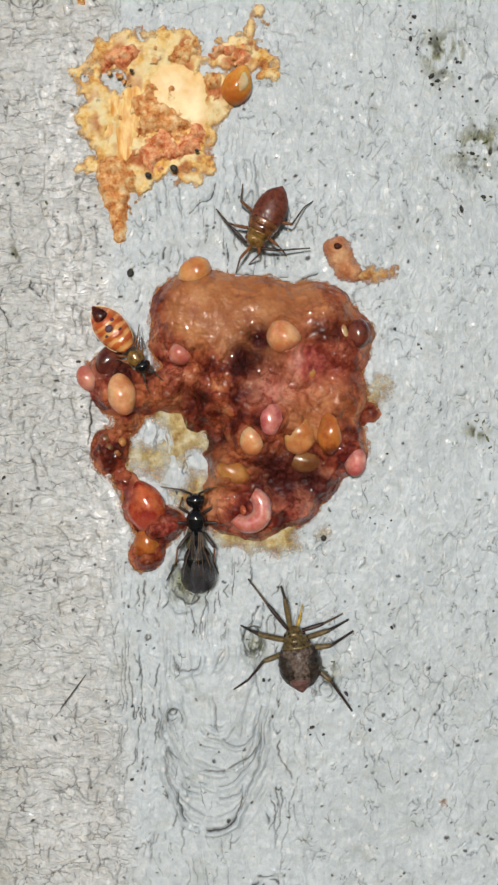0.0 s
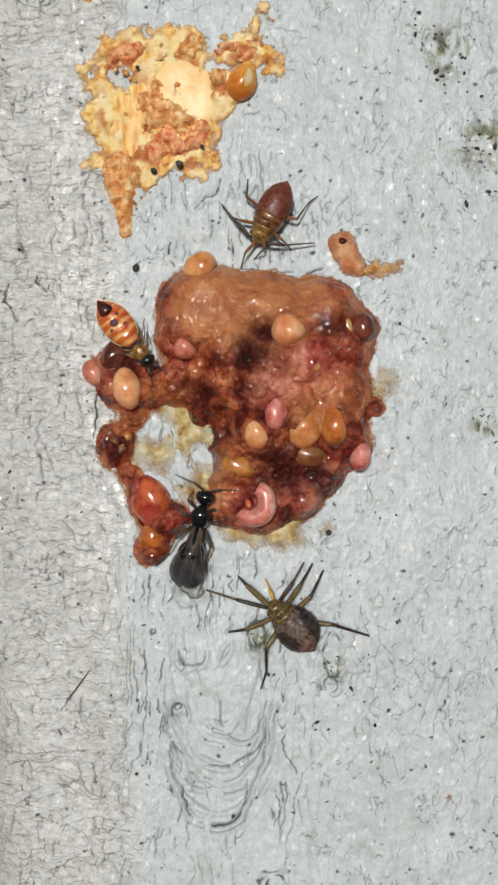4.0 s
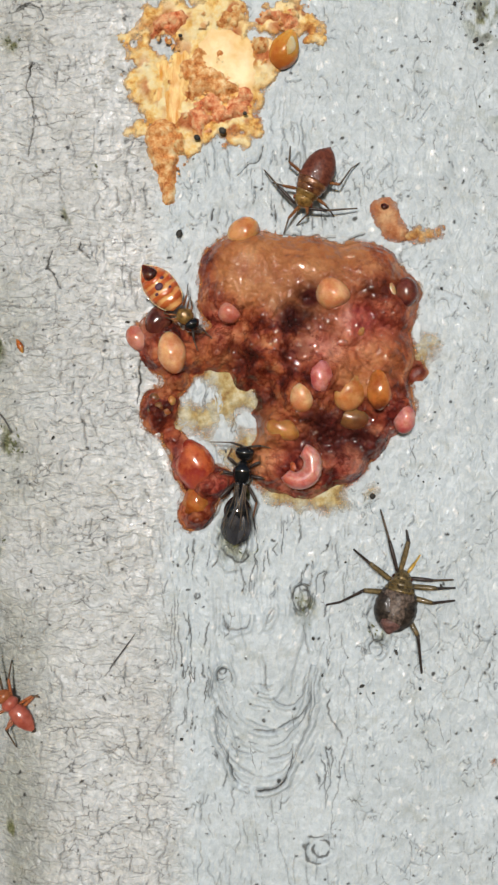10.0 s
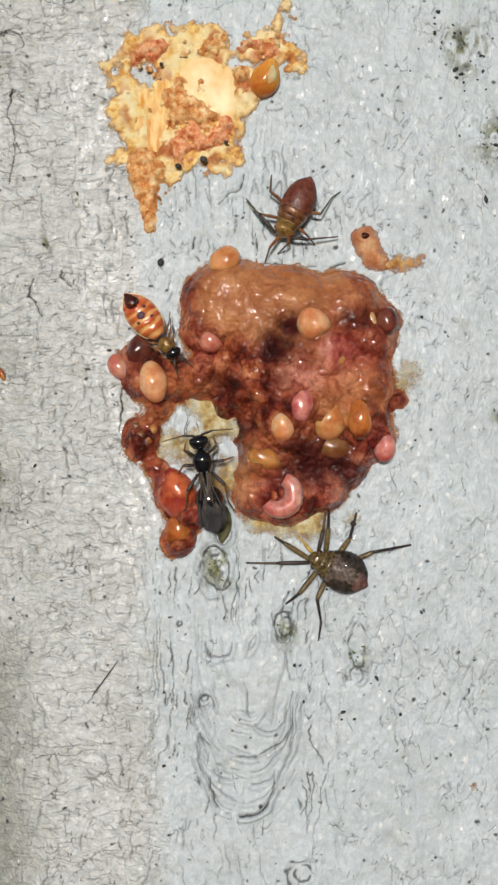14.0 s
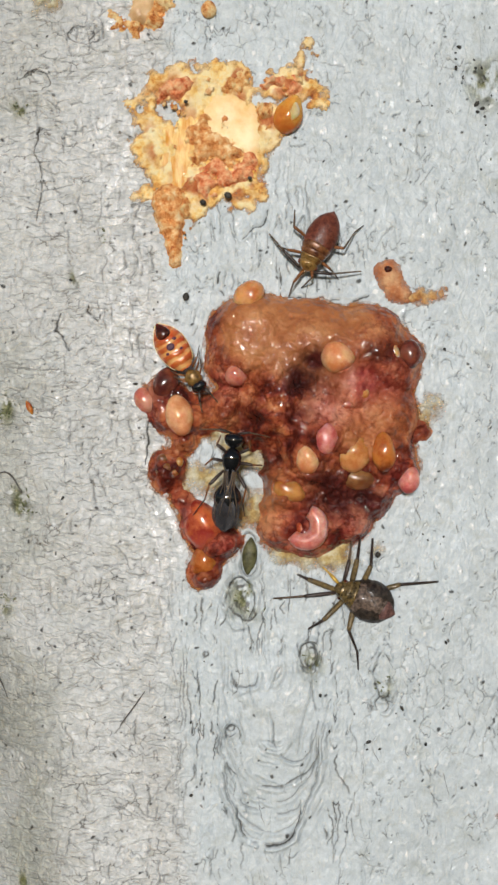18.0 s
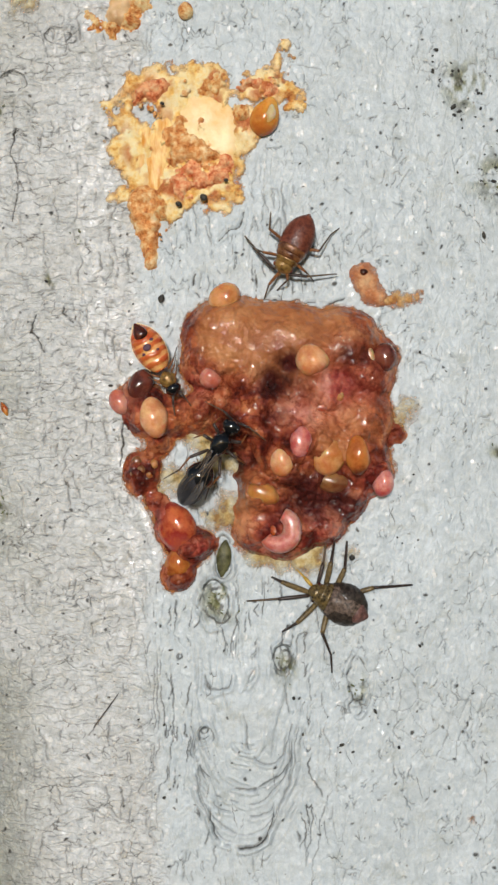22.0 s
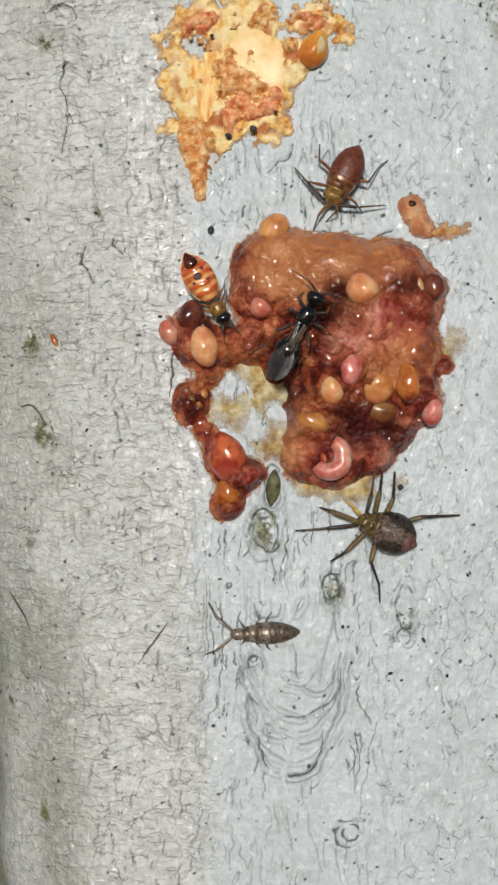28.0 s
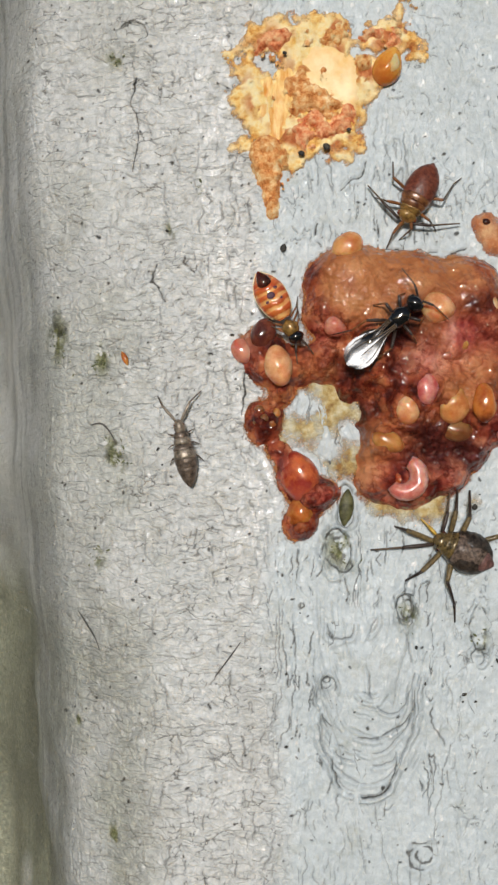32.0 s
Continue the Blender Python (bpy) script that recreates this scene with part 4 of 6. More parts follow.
def mass_height(x, z):
    """Thickness of the pulp over the bark, and its outline distance."""
    d = merged(x, z, MASS, 0.16)
    hole = merged(x, z, MASS_HOLE, 0.12)
    d = np.maximum(d, -hole) + 0.22 * (fractal(x * 1.6, z * 1.6, 201, 4) - 0.5) + 0.07 * (fractal(x * 4.5, z * 4.5, 202, 3) - 0.5)
    inner = np.clip(-d, 0, 2.5)
    h = 0.95 * (1 - np.exp(-inner / 0.30)) * (0.70 + 0.30 * step(0.0, 1.4, inner))
    slim = step(-3.3, -2.3, x)
    h *= 0.62 + 0.38 * slim
    smooth = step(2.2, 3.6, z + 0.25 * x) * slim
    f1, f2, who = cells(x * 1.2 + 0.5 * fractal(x, z, 203), z * 1.2 + 0.5 * fractal(x, z, 205), 207)
    lumps = 0.8 * np.clip(1 - (f1 / 0.85) ** 2, 0, 1)
    f3, f4, who2 = cells(x * 3.4 + 0.3 * fractal(x * 2, z * 2, 209), z * 3.0, 211)
    rough = 1 - 0.8 * smooth
    inside = step(0.0, 0.35, inner)
    h += inside * rough * (0.26 * (lumps - 0.3) + 0.08 * (np.clip(1 - (f3 / 0.62) ** 2, 0, 1) - 0.4) + 0.34 * (fractal(x * 0.9, z * 0.9, 213, 3) - 0.5) + 0.09 * (0.5 - np.abs(2 * fractal(x * 1.3, z * 1.1, 229, 2) - 1)))
    h += inside * (0.12 * (fractal(x * 1.9, z * 1.9, 215, 2) - 0.5) + 0.03 * (fractal(x * 4, z * 4, 217, 2) - 0.5))
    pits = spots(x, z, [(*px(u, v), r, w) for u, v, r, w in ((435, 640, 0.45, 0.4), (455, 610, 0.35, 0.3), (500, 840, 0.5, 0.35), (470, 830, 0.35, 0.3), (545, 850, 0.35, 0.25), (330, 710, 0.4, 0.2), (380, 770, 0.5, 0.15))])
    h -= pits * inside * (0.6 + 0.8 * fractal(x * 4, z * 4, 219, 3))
    for u, v, ru, rv, turn, *rest in BEADS[:12]:
        a, b = px(u, v)
        c, q = math.cos(radians(turn)), math.sin(radians(turn))
        e = np.hypot(((x - a) * c - (z - b) * q) / (ru / 55.0), ((x - a) * q + (z - b) * c) / (rv / 55.0))
        h += inside * 0.11 * np.exp(-((e - 1.12) / 0.30) ** 2)
    h = np.where(d > 0, -0.02 - 0.5 * d, np.maximum(h, (0.02 + 0.42 * fractal(x * 2.1, z * 2.1, 225, 3)) * inside + 0.02))
    return h, d


def mass_top(x, z):
    h, d = mass_height(np.array([[float(x)]]), np.array([[float(z)]]))
    return max(float(h[0, 0]), 0.0)


def build_mass():
    cx, cz = px(430, 720)
    origin = (cx, depth_at(cx, cz), cz)
    thing = root("pulp_mass", Matrix.Translation(Vector(origin) * MM), "glossy orange-brown mass of crushed pulp stuck on bark", "pulp")
    xs, zs = np.arange(-6.0, 4.4, 0.04), np.arange(-4.6, 6.0, 0.04)
    xx, zz = np.meshgrid(xs, zs)
    h, d = mass_height(xx, zz)
    n = fractal(xx * 1.2, zz * 1.2, 221, 4)
    tan = np.clip(step(2.0, 3.2, zz + 0.3 * xx) * step(-3.0, -2.3, xx) * (1 - 0.8 * step(1.6, 2.8, xx)) + spots(xx, zz, [(*px(u, v), r, w) for u, v, r, w in ((585, 700, 0.9, 0.8), (530, 740, 0.7, 0.9), (380, 840, 0.7, 0.9), (270, 700, 0.5, 0.5), (390, 900, 0.5, 0.4))]), 0, 1)
    pink = spots(xx, zz, [(*px(u, v), r, w) for u, v, r, w in ((545, 640, 0.9, 1.0), (590, 650, 0.8, 0.7), (480, 690, 0.7, 0.8), (600, 830, 0.7, 0.7), (520, 890, 0.8, 0.75), (430, 920, 0.9, 0.8), (300, 930, 0.5, 0.9), (240, 890, 0.7, 1.0), (160, 668, 0.5, 0.9), (550, 860, 0.6, 0.7), (300, 640, 0.6, 0.6))])
    # maroon areas; those over the pits deepen their shade in colour
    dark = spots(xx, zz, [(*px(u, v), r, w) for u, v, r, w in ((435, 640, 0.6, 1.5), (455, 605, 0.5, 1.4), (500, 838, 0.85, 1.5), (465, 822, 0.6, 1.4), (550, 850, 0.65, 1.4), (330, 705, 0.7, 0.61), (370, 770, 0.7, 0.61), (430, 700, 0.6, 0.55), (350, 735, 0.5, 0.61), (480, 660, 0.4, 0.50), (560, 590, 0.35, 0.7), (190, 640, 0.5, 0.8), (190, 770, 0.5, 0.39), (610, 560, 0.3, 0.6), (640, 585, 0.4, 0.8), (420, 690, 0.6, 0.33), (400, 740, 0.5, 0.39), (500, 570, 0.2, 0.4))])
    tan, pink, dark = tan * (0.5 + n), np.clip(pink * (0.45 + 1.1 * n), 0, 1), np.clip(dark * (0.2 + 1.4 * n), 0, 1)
    grid_object("pulp", xs, zs, depth(xx, zz) - h, d < 0.16, PULP, thing, ("tone_mask", np.stack([np.clip(tan, 0, 1), pink, dark], -1)), origin)
    return thing, origin


MASS_THING, MASS_AT = build_mass()


def bead(name, u, v, ru, rv, turn, material, label, rise=0.6, tip=0.0, parent=None, origin=None, base=None):
    """An egg-shaped bead sunk into the pulp; turn in degrees clockwise, tip draws out its upper end."""
    x, z = px(u, v)
    top = (mass_top(x, z) if base is None else base)
    near = 1 - (top + 0.2) / 30.0
    x, z = x * near, z * near
    bm = bmesh.new()
    ru, rv = ru / 55.0, rv / 55.0
    bmesh.ops.create_uvsphere(bm, u_segments=28, v_segments=18, radius=1.0)
    rng = random.Random(int(u * 7 + v))
    p1, p2 = rng.random() * 9, rng.random() * 9
    thick = min(ru, rv)
    for w in bm.verts:
        t = w.co.y
        k = 1 - tip * max(t, 0) ** 2
        wob = 1 + 0.05 * math.sin(3 * w.co.x + p1) * math.cos(2.3 * t + p2)
        wob += 0.07 * noise.noise(w.co * 1.5 + Vector((u * 0.1, v * 0.1, 0)))
        w.co = Vector((w.co.x * ru * k * wob, t * rv * (1 + 0.25 * tip * max(t, 0)) * (0.5 + 0.5 * wob), w.co.z * thick * 0.85 * wob))
    m = on_bark(x, z, turn, top + (rise - 0.5) * thick)
    bm.transform(Matrix.Translation(m.translation / MM) @ m.to_3x3().to_4x4())
    return part(name, bm, material, parent or MASS_THING, label, origin or MASS_AT)


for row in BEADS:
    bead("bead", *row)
for row in ((180, 776, 11, 9, 20), (202, 800, 10, 9, -30), (188, 792, 9, 8, 0), (176, 802, 10, 8, 40), (210, 782, 8, 9, 10)):
    bead("granule", *row, BEAD_OCHRE if row[0] % 4 else BEAD_OLIVE, "", -0.25, 0.3)


def sunken_granules():
    """Small soft lumps sunk into the pulp."""
    rng = random.Random(17)
    tones = (BEAD_MAROON, BEAD_PINK, BEAD_RED, BEAD_TAN, BEAD_RED, BEAD_MAROON, BEAD_PINK)
    for k in range(14):
        u, v = rng.uniform(330, 620), rng.uniform(570, 920)
        if merged(np.array([[px(u, v)[0]]]), np.array([[px(u, v)[1]]]), MASS, 0.16)[0, 0] > -0.4:
            continue
        r = 9 + 9 * rng.random() ** 2
        bead("granule", u, v, r, r * rng.uniform(0.8, 1.5), rng.uniform(0, 180), tones[k % 7], "", rng.uniform(-0.55, -0.2), 0.15)


sunken_granules()


def curl():
    """The pink crescent: a curved, tapered sausage."""
    pts = []
    for k in range(15):
        a = radians(70 - 215 * k / 14)
        u, v = 436 + 26 * math.cos(a), 896 - 27 * math.sin(a)
        x, z = px(u, v)
        pts.append((x, depth_at(x, z) - mass_top(*px(440, 900)) - 0.12, z))
    radii = [0.11 + 0.21 * math.sin(math.pi * min(0.12 + 0.80 * k / 14, 1)) ** 0.7 for k in range(15)]
    bm = bmesh.new()
    tube(bm, pts, radii, 14)
    part("crescent_bead", bm, SHELL_PINK, MASS_THING, "curled pink crescent", MASS_AT)


curl()


def sheet_thing(name, lobes, holes, soft, thick, jag, seed, material, parent, origin, box, label="", grit=0.3, cream=(), rust=(), rim=0.5):
    """A thin, ragged layer that lies on the bark."""
    xs, zs = np.arange(box[0], box[1], 0.045), np.arange(box[2], box[3], 0.045)
    xx, zz = np.meshgrid(xs, zs)
    d = merged(xx, zz, lobes, soft)
    if holes:
        d = np.maximum(d, -merged(xx, zz, holes, 0.1))
    d = d + jag * (fractal(xx * 1.7, zz * 1.7, seed, 3) - 0.5) + 0.6 * jag * (fractal(xx * 5.0, zz * 5.0, seed + 1, 4) - 0.5)
    inner = np.clip(-d, 0, 2)
    f1, f2, who = cells(xx * 3.0, zz * 3.0, seed + 3)
    h = thick * (1 - np.exp(-inner / 0.2)) * (0.6 + grit * 2 * fractal(xx * 2.2, zz * 2.2, seed + 5, 5) + grit * (0.5 - f1))
    h = np.where(d > 0, -0.02 - 0.4 * d, np.maximum(h, 0.03) + 0.03)
    ragged = 0.4 + 1.2 * fractal(xx * 2.0, zz * 2.0, seed + 7, 4)
    rgb = np.stack([np.clip(spots(xx, zz, cream) * ragged, 0, 1), np.clip(1.5 * spots(xx, zz, rust) * step(0.44, 0.60, fractal(xx * 2.4, zz * 2.4, seed + 11, 4)), 0, 1), np.clip(inner / rim, 0, 1)], -1)
    return grid_object(name, xs, zs, depth(xx, zz) - h, d < 0.14, material, parent, ("tone_mask", rgb), origin, label)


sheet_thing("fringe", [(a, b, r + 0.05) for a, b, r in MASS], MASS_HOLE, 0.16, 0.02, 0.22, 321, FRINGE, MASS_THING, MASS_AT, (-6.4, 4.8, -5.0, 6.4), "thin brown juice film round the pulp", 0.5)
sheet_thing("film", [disc(a, b, 1.25 * r) for a, b, r in ((310, 745, 34), (330, 790, 36), (330, 860, 30), (270, 812, 24), (350, 880, 26), (300, 735, 24), (245, 805, 22), (225, 830, 16), (480, 945, 34), (440, 950, 24), (505, 930, 20), (400, 950, 18))], (disc(268, 768, 17), disc(305, 845, 18), disc(350, 815, 12)), 0.16, 0.05, 0.4, 301, FILM, MASS_THING, MASS_AT, (-4.8, 2.0, -4.0, 1.8), "thin yellowish film between the lobes", 0.5, rim=0.65)
sheet_thing("film", [disc(*q) for q in ((668, 685, 22), (655, 700, 14), (672, 668, 12), (650, 720, 18))], (), 0.1, 0.16, 0.45, 311, FILM, MASS_THING, MASS_AT, (3.2, 5.0, 0.5, 3.0), "crumbly yellowish fringe")
sheet_thing("film", [disc(*q) for q in ((648, 722, 14), (655, 735, 10), (640, 745, 12))], (), 0.1, 0.3, 0.3, 317, PULP, MASS_THING, MASS_AT, (3.2, 4.6, 0.2, 1.8), "dark crumb at the edge")


# ---- the dried smear ----
def build_smear():
    cx, cz = px(265, 200)
    origin = (cx, depth_at(cx, cz), cz)
    thing = root("dried_smear", Matrix.Translation(Vector(origin) * MM), "flaky orange and cream dried smear on bark", "smear")
    lobes = [disc(*q) for q in ((290, 130, 62), (250, 110, 50), (200, 160, 48), (180, 200, 42), (230, 240, 58), (300, 210, 66), (310, 260, 46), (250, 290, 38), (220, 300, 26), (200, 330, 20), (165, 130, 14), (140, 128, 9), (190, 105, 26), (310, 80, 34), (390, 95, 26), (415, 90, 24), (440, 55, 14), (444, 36, 9), (447, 18, 5), (430, 75, 16), (450, 95, 20), (466, 112, 16), (476, 128, 14), (390, 160, 28), (375, 185, 16), (345, 290, 20), (160, 165, 26), (155, 290, 10))]
    sheet_thing("smear_film", [(a, b, r + 0.15) for a, b, r in lobes], (disc(200, 143, 12), disc(360, 85, 14)), 0.12, 0.09, 0.8, 401, SMEAR, thing, origin, (-6.2, 1.0, 7.0, 14.4), "mottled orange film", 0.35,
                [(*px(u, v), r, w) for u, v, r, w in ((235, 205, 0.8, 0.8), (265, 110, 0.6, 0.5), (310, 130, 0.9, 0.8), (215, 240, 0.5, 0.7), (340, 200, 0.6, 0.7))],
                [(*px(u, v), r, w) for u, v, r, w in ((205, 100, 0.5, 0.9), (170, 120, 0.4, 0.8), (320, 85, 0.45, 1.1), (410, 95, 0.5, 1.0), (450, 90, 0.5, 0.8), (375, 160, 0.4, 1.0), (290, 240, 0.8, 0.9), (215, 130, 0.35, 0.8), (175, 215, 0.4, 0.7), (330, 120, 0.3, 0.7), (245, 275, 0.5, 0.9), (320, 290, 0.4, 0.7), (205, 305, 0.5, 0.9), (270, 290, 0.5, 0.6), (160, 180, 0.4, 0.6), (240, 150, 0.35, 0.5), (190, 250, 0.4, 0.55), (345, 275, 0.4, 0.6), (250, 85, 0.3, 0.5))])
    # tapered drip
    sheet_thing("drip", [disc(*q) for q in ((198, 302, 31), (200, 326, 27), (203, 351, 22), (206, 375, 17), (208, 397, 12), (209, 417, 8))], (), 0.06, 0.34, 0.22, 405, DRIP, thing, origin, (-5.4, -3.2, 5.8, 9.4), "tapered rusty drip", 0.5)
    # cream plates with thick curved rims
    for lobes2, seed, name, mat in (
        (((300, 150, 46), (325, 168, 44), (285, 185, 44), (310, 205, 40), (345, 195, 24), (350, 215, 16)), 411, "large curved cream flake", CREAM),
        (((200, 180, 13), (199, 200, 14), (196, 222, 13), (192, 240, 9)), 415, "small upright golden flake", GOLDEN),
        (((248, 205, 10), (245, 228, 11), (242, 250, 10), (240, 270, 8)), 417, "thin upright cream flake", CREAM),
        (((227, 190, 22), (224, 212, 22), (221, 234, 21), (218, 256, 18), (216, 275, 14), (232, 168, 18)), 421, "narrow upright golden flake", GOLDEN),
    ):
        sheet_thing("flake", [disc(*q) for q in lobes2], (), 0.14, 0.20, 0.26, seed, mat, thing, origin, (-5, 0, 8.5, 13.2), name, 0.12)
    for lobes2, seed, mat, name in (
        (((258, 185, 26), (278, 205, 30), (300, 215, 28), (320, 222, 22), (262, 165, 14), (255, 225, 22)), 431, DRIP, "crumbly rust-brown heap"),
        (((300, 262, 26), (268, 272, 20), (328, 256, 24), (346, 238, 18), (350, 222, 10)), 441, CORAL, "coral-red crumbs"),
        (((318, 88, 20), (312, 100, 16)), 451, CRUMB, "dark rusty crumb"),
        (((215, 98, 18), (195, 108, 13), (235, 90, 10)), 461, CORAL, "orange-red crumb"),
        (((405, 95, 18), (390, 90, 10), (425, 100, 14)), 471, CORAL, "orange-red crumb"),
        (((372, 150, 16), (380, 175, 12)), 481, CRUMB, "rusty crumb"),
        (((205, 300, 22), (225, 312, 14)), 491, CRUMB, "rusty crumb"),
    ):
        sheet_thing("crumb", [disc(*q) for q in lobes2], (), 0.06, 0.32, 0.7, seed, mat, thing, origin, (-5.4, 0.4, 8.0, 13.6), name, 0.55)
    bead("bead", 418, 147, 26, 36, 22, AMBER_RIM, "glassy amber bead with a pale core", 0.55, 0.3, thing, origin, 0.1)
    bead("core", 421, 146, 15, 24, 22, CORE, "pale core", 1.2, 0.1, thing, origin, 0.12)
    for u, v, r in ((304, 293, 7), (258, 305, 6), (345, 262, 4), (228, 118, 4)):
        bead("grit", u, v, r, r * 0.8, 20, DIRT, "", 0.7, 0.0, thing, origin, 0.25)


build_smear()


def build_droplet():
    cx, cz = px(600, 450)
    origin = (cx, depth_at(cx, cz), cz)
    thing = root("dried_droplet", Matrix.Translation(Vector(origin) * MM), "small orange dried droplet with a trailing tail", "droplet")
    sheet_thing("droplet", [disc(*q) for q in ((596, 436, 22), (594, 452, 22), (605, 472, 18), (622, 482, 14))], (), 0.12, 0.20, 0.25, 501, DROPLET, thing, origin, (2.0, 5.2, 4.8, 7.2), "glossy orange-brown domed droplet", 0.3)
    sheet_thing("tail", [disc(*q) for q in ((630, 484, 12), (645, 487, 11), (660, 488, 10), (675, 484, 8), (690, 476, 8), (702, 470, 6), (655, 480, 10))], (), 0.08, 0.09, 0.3, 511, TAIL, thing, origin, (2.8, 5.6, 4.8, 6.4), "thin crumbly brownish tail", 0.5, rim=0.3)
    bead("eye", 597, 432, 9, 8, 20, BEAD_BROWN, "dark glossy spot", -0.2, 0.0, thing, origin, 0.2)


build_droplet()


def build_flake_above():
    cx, cz = -5.5, 15.3
    origin = (cx, depth_at(cx, cz), cz)
    thing = root("peeled_flake", Matrix.Translation(Vector(origin) * MM), "curled tan flake with a brown ragged rim on bark", "flake")
    sheet_thing("flake", [(-5.3, 16.3, 0.5), (-5.1, 15.7, 0.5), (-5.3, 15.1, 0.45), (-5.2, 16.9, 0.6), (-5.4, 17.5, 0.6)], (), 0.1, 0.3, 0.25, 521, TAN, thing, origin, (-7.2, -3.6, 13.6, 18.6), "tan curled flake", 0.3)
    sheet_thing("rim", [(-5.0, 14.9, 0.32), (-5.5, 14.6, 0.34), (-6.0, 14.7, 0.3), (-6.3, 15.0, 0.2), (-4.6, 15.4, 0.3), (-4.5, 16.0, 0.26)], (), 0.1, 0.2, 0.4, 531, CRUMB, thing, origin, (-7.2, -3.6, 13.6, 18.6), "brown ragged rim", 0.6)
    second = root("yellow_stain", on_bark(-8.7, 15.6), "small yellow-brown crusty stain on bark", "stain")
    origin2 = (-8.7, depth_at(-8.7, 15.6), 15.6)
    second.matrix_basis = Matrix.Translation(Vector(origin2) * MM)
    sheet_thing("crust", [(-8.7, 15.7, 0.35), (-8.3, 15.5, 0.3), (-8.9, 15.3, 0.2), (-8.2, 16.0, 0.3)], (), 0.1, 0.12, 0.5, 541, FILM, second, origin2, (-9.8, -7.2, 14.6, 17.0), "", 0.6)
    third = root("orange_crust", Matrix.Translation(Vector((-2.4, depth_at(-2.4, 16), 16.0)) * MM), "small orange crusty drops on bark", "stain")
    origin3 = (-2.4, depth_at(-2.4, 16), 16.0)
    sheet_thing("crust", [(-2.4, 16.1, 0.3), (-1.9, 15.9, 0.25), (-1.5, 15.75, 0.12), (-2.7, 16.3, 0.3), (-2.2, 16.6, 0.3)], (), 0.1, 0.14, 0.5, 551, SMEAR, third, origin3, (-3.6, -0.8, 14.8, 17.4), "", 0.6)
    bead("drop", 441 - 3.07 * 55, 784 - 15.2 * 55, 14, 16, 0, CRUMB, "small orange drop", 0.6, 0.1, third, origin3, 0.05)


build_flake_above()


# ---- loose grit and hairs on the bark ----
def line_thing(name, pts, radius, material, label, category):
    x, z = pts[0]
    origin = (x, depth_at(x, z), z)
    bm = bmesh.new()
    line = bend([(a, depth_at(a, b) - 0.03 - 0.03 * (0 < k < len(pts) - 1), b) for k, (a, b) in enumerate(pts)], 5)
    tube(bm, line, [radius * (1 - 0.5 * abs(2 * k / (len(line) - 1) - 1)) for k in range(len(line))], 6)
    ob = part(name, bm, material, None, "", origin)
    ob.matrix_basis = Matrix.Translation(Vector(origin) * MM)
    return tagged(ob, label, category)


line_thing("hair", [(-6.15, -8.6), (-5.7, -8.0), (-5.3, -7.45)], 0.028, HAIR, "short straight dark hair lying on bark", "hair")
line_thing("hair", [(-10.35, -0.3), (-10.0, -0.25), (-9.7, -0.5), (-9.45, -0.95)], 0.035, HAIR, "hooked grey-brown fibre lying on bark", "hair")
line_thing("hair", [(-10.9, -6.6), (-10.6, -7.0), (-10.25, -7.5), (-10.1, -7.9)], 0.022, HAIR, "fine wavy dark hair on bark", "hair")


def seed_husk(x, z, r, long, turn, material, label):
    bm = bmesh.new()
    bmesh.ops.create_uvsphere(bm, u_segments=20, v_segments=14, radius=1.0)
    for w in bm.verts:
        t = w.co.y
        k = (1 - 0.45 * abs(t) ** 2)
        q = Vector((w.co.x * r * k, t * long, w.co.z * r * 0.55 * k))
        w.co = q * (1 + 0.10 * noise.noise(q * 4))
    ob = part("husk", bm, material)
    ob.matrix_basis = on_bark(x, z, turn, 0.08)
    return tagged(ob, label, "husk")


seed_husk(-1.84, -3.05, 0.25, 0.62, 6, HUSK, "dark olive oval husk beside the pulp")
seed_husk(-9.15, 1.9, 0.10, 0.26, -25, BEAD_AMBER, "tiny red-brown scale on bark")
seed_husk(-3.88, 5.5, 0.11, 0.15, 20, DIRT, "black grain stuck on pale bark")
seed_husk(2.35, -3.05, 0.10, 0.11, 0, DIRT, "black grain in a yellow smudge on bark")


def stain(x, z, r, material, label, seed):
    origin = (x, depth_at(x, z), z)
    thing = root("stain", Matrix.Translation(Vector(origin) * MM), label, "stain")
    sheet_thing("crust", [(x, z, r), (x + 0.7 * r, z - 0.4 * r, 0.6 * r), (x - 0.6 * r, z - 0.7 * r, 0.5 * r)], (), 0.08, 0.03, 0.3, seed, material, thing, origin, (x - 1.2, x + 1.2, z - 1.2, z + 1.2), "", 0.5)


stain(6.22, -11.55, 0.07, FRINGE, "faint reddish-brown smudge on pale bark", 601)
stain(2.30, -2.85, 0.24, FILM, "small yellow smudge on pale bark", 611)
stain(1.45, -3.25, 0.18, FILM, "small yellowish smudge below the pulp", 621)


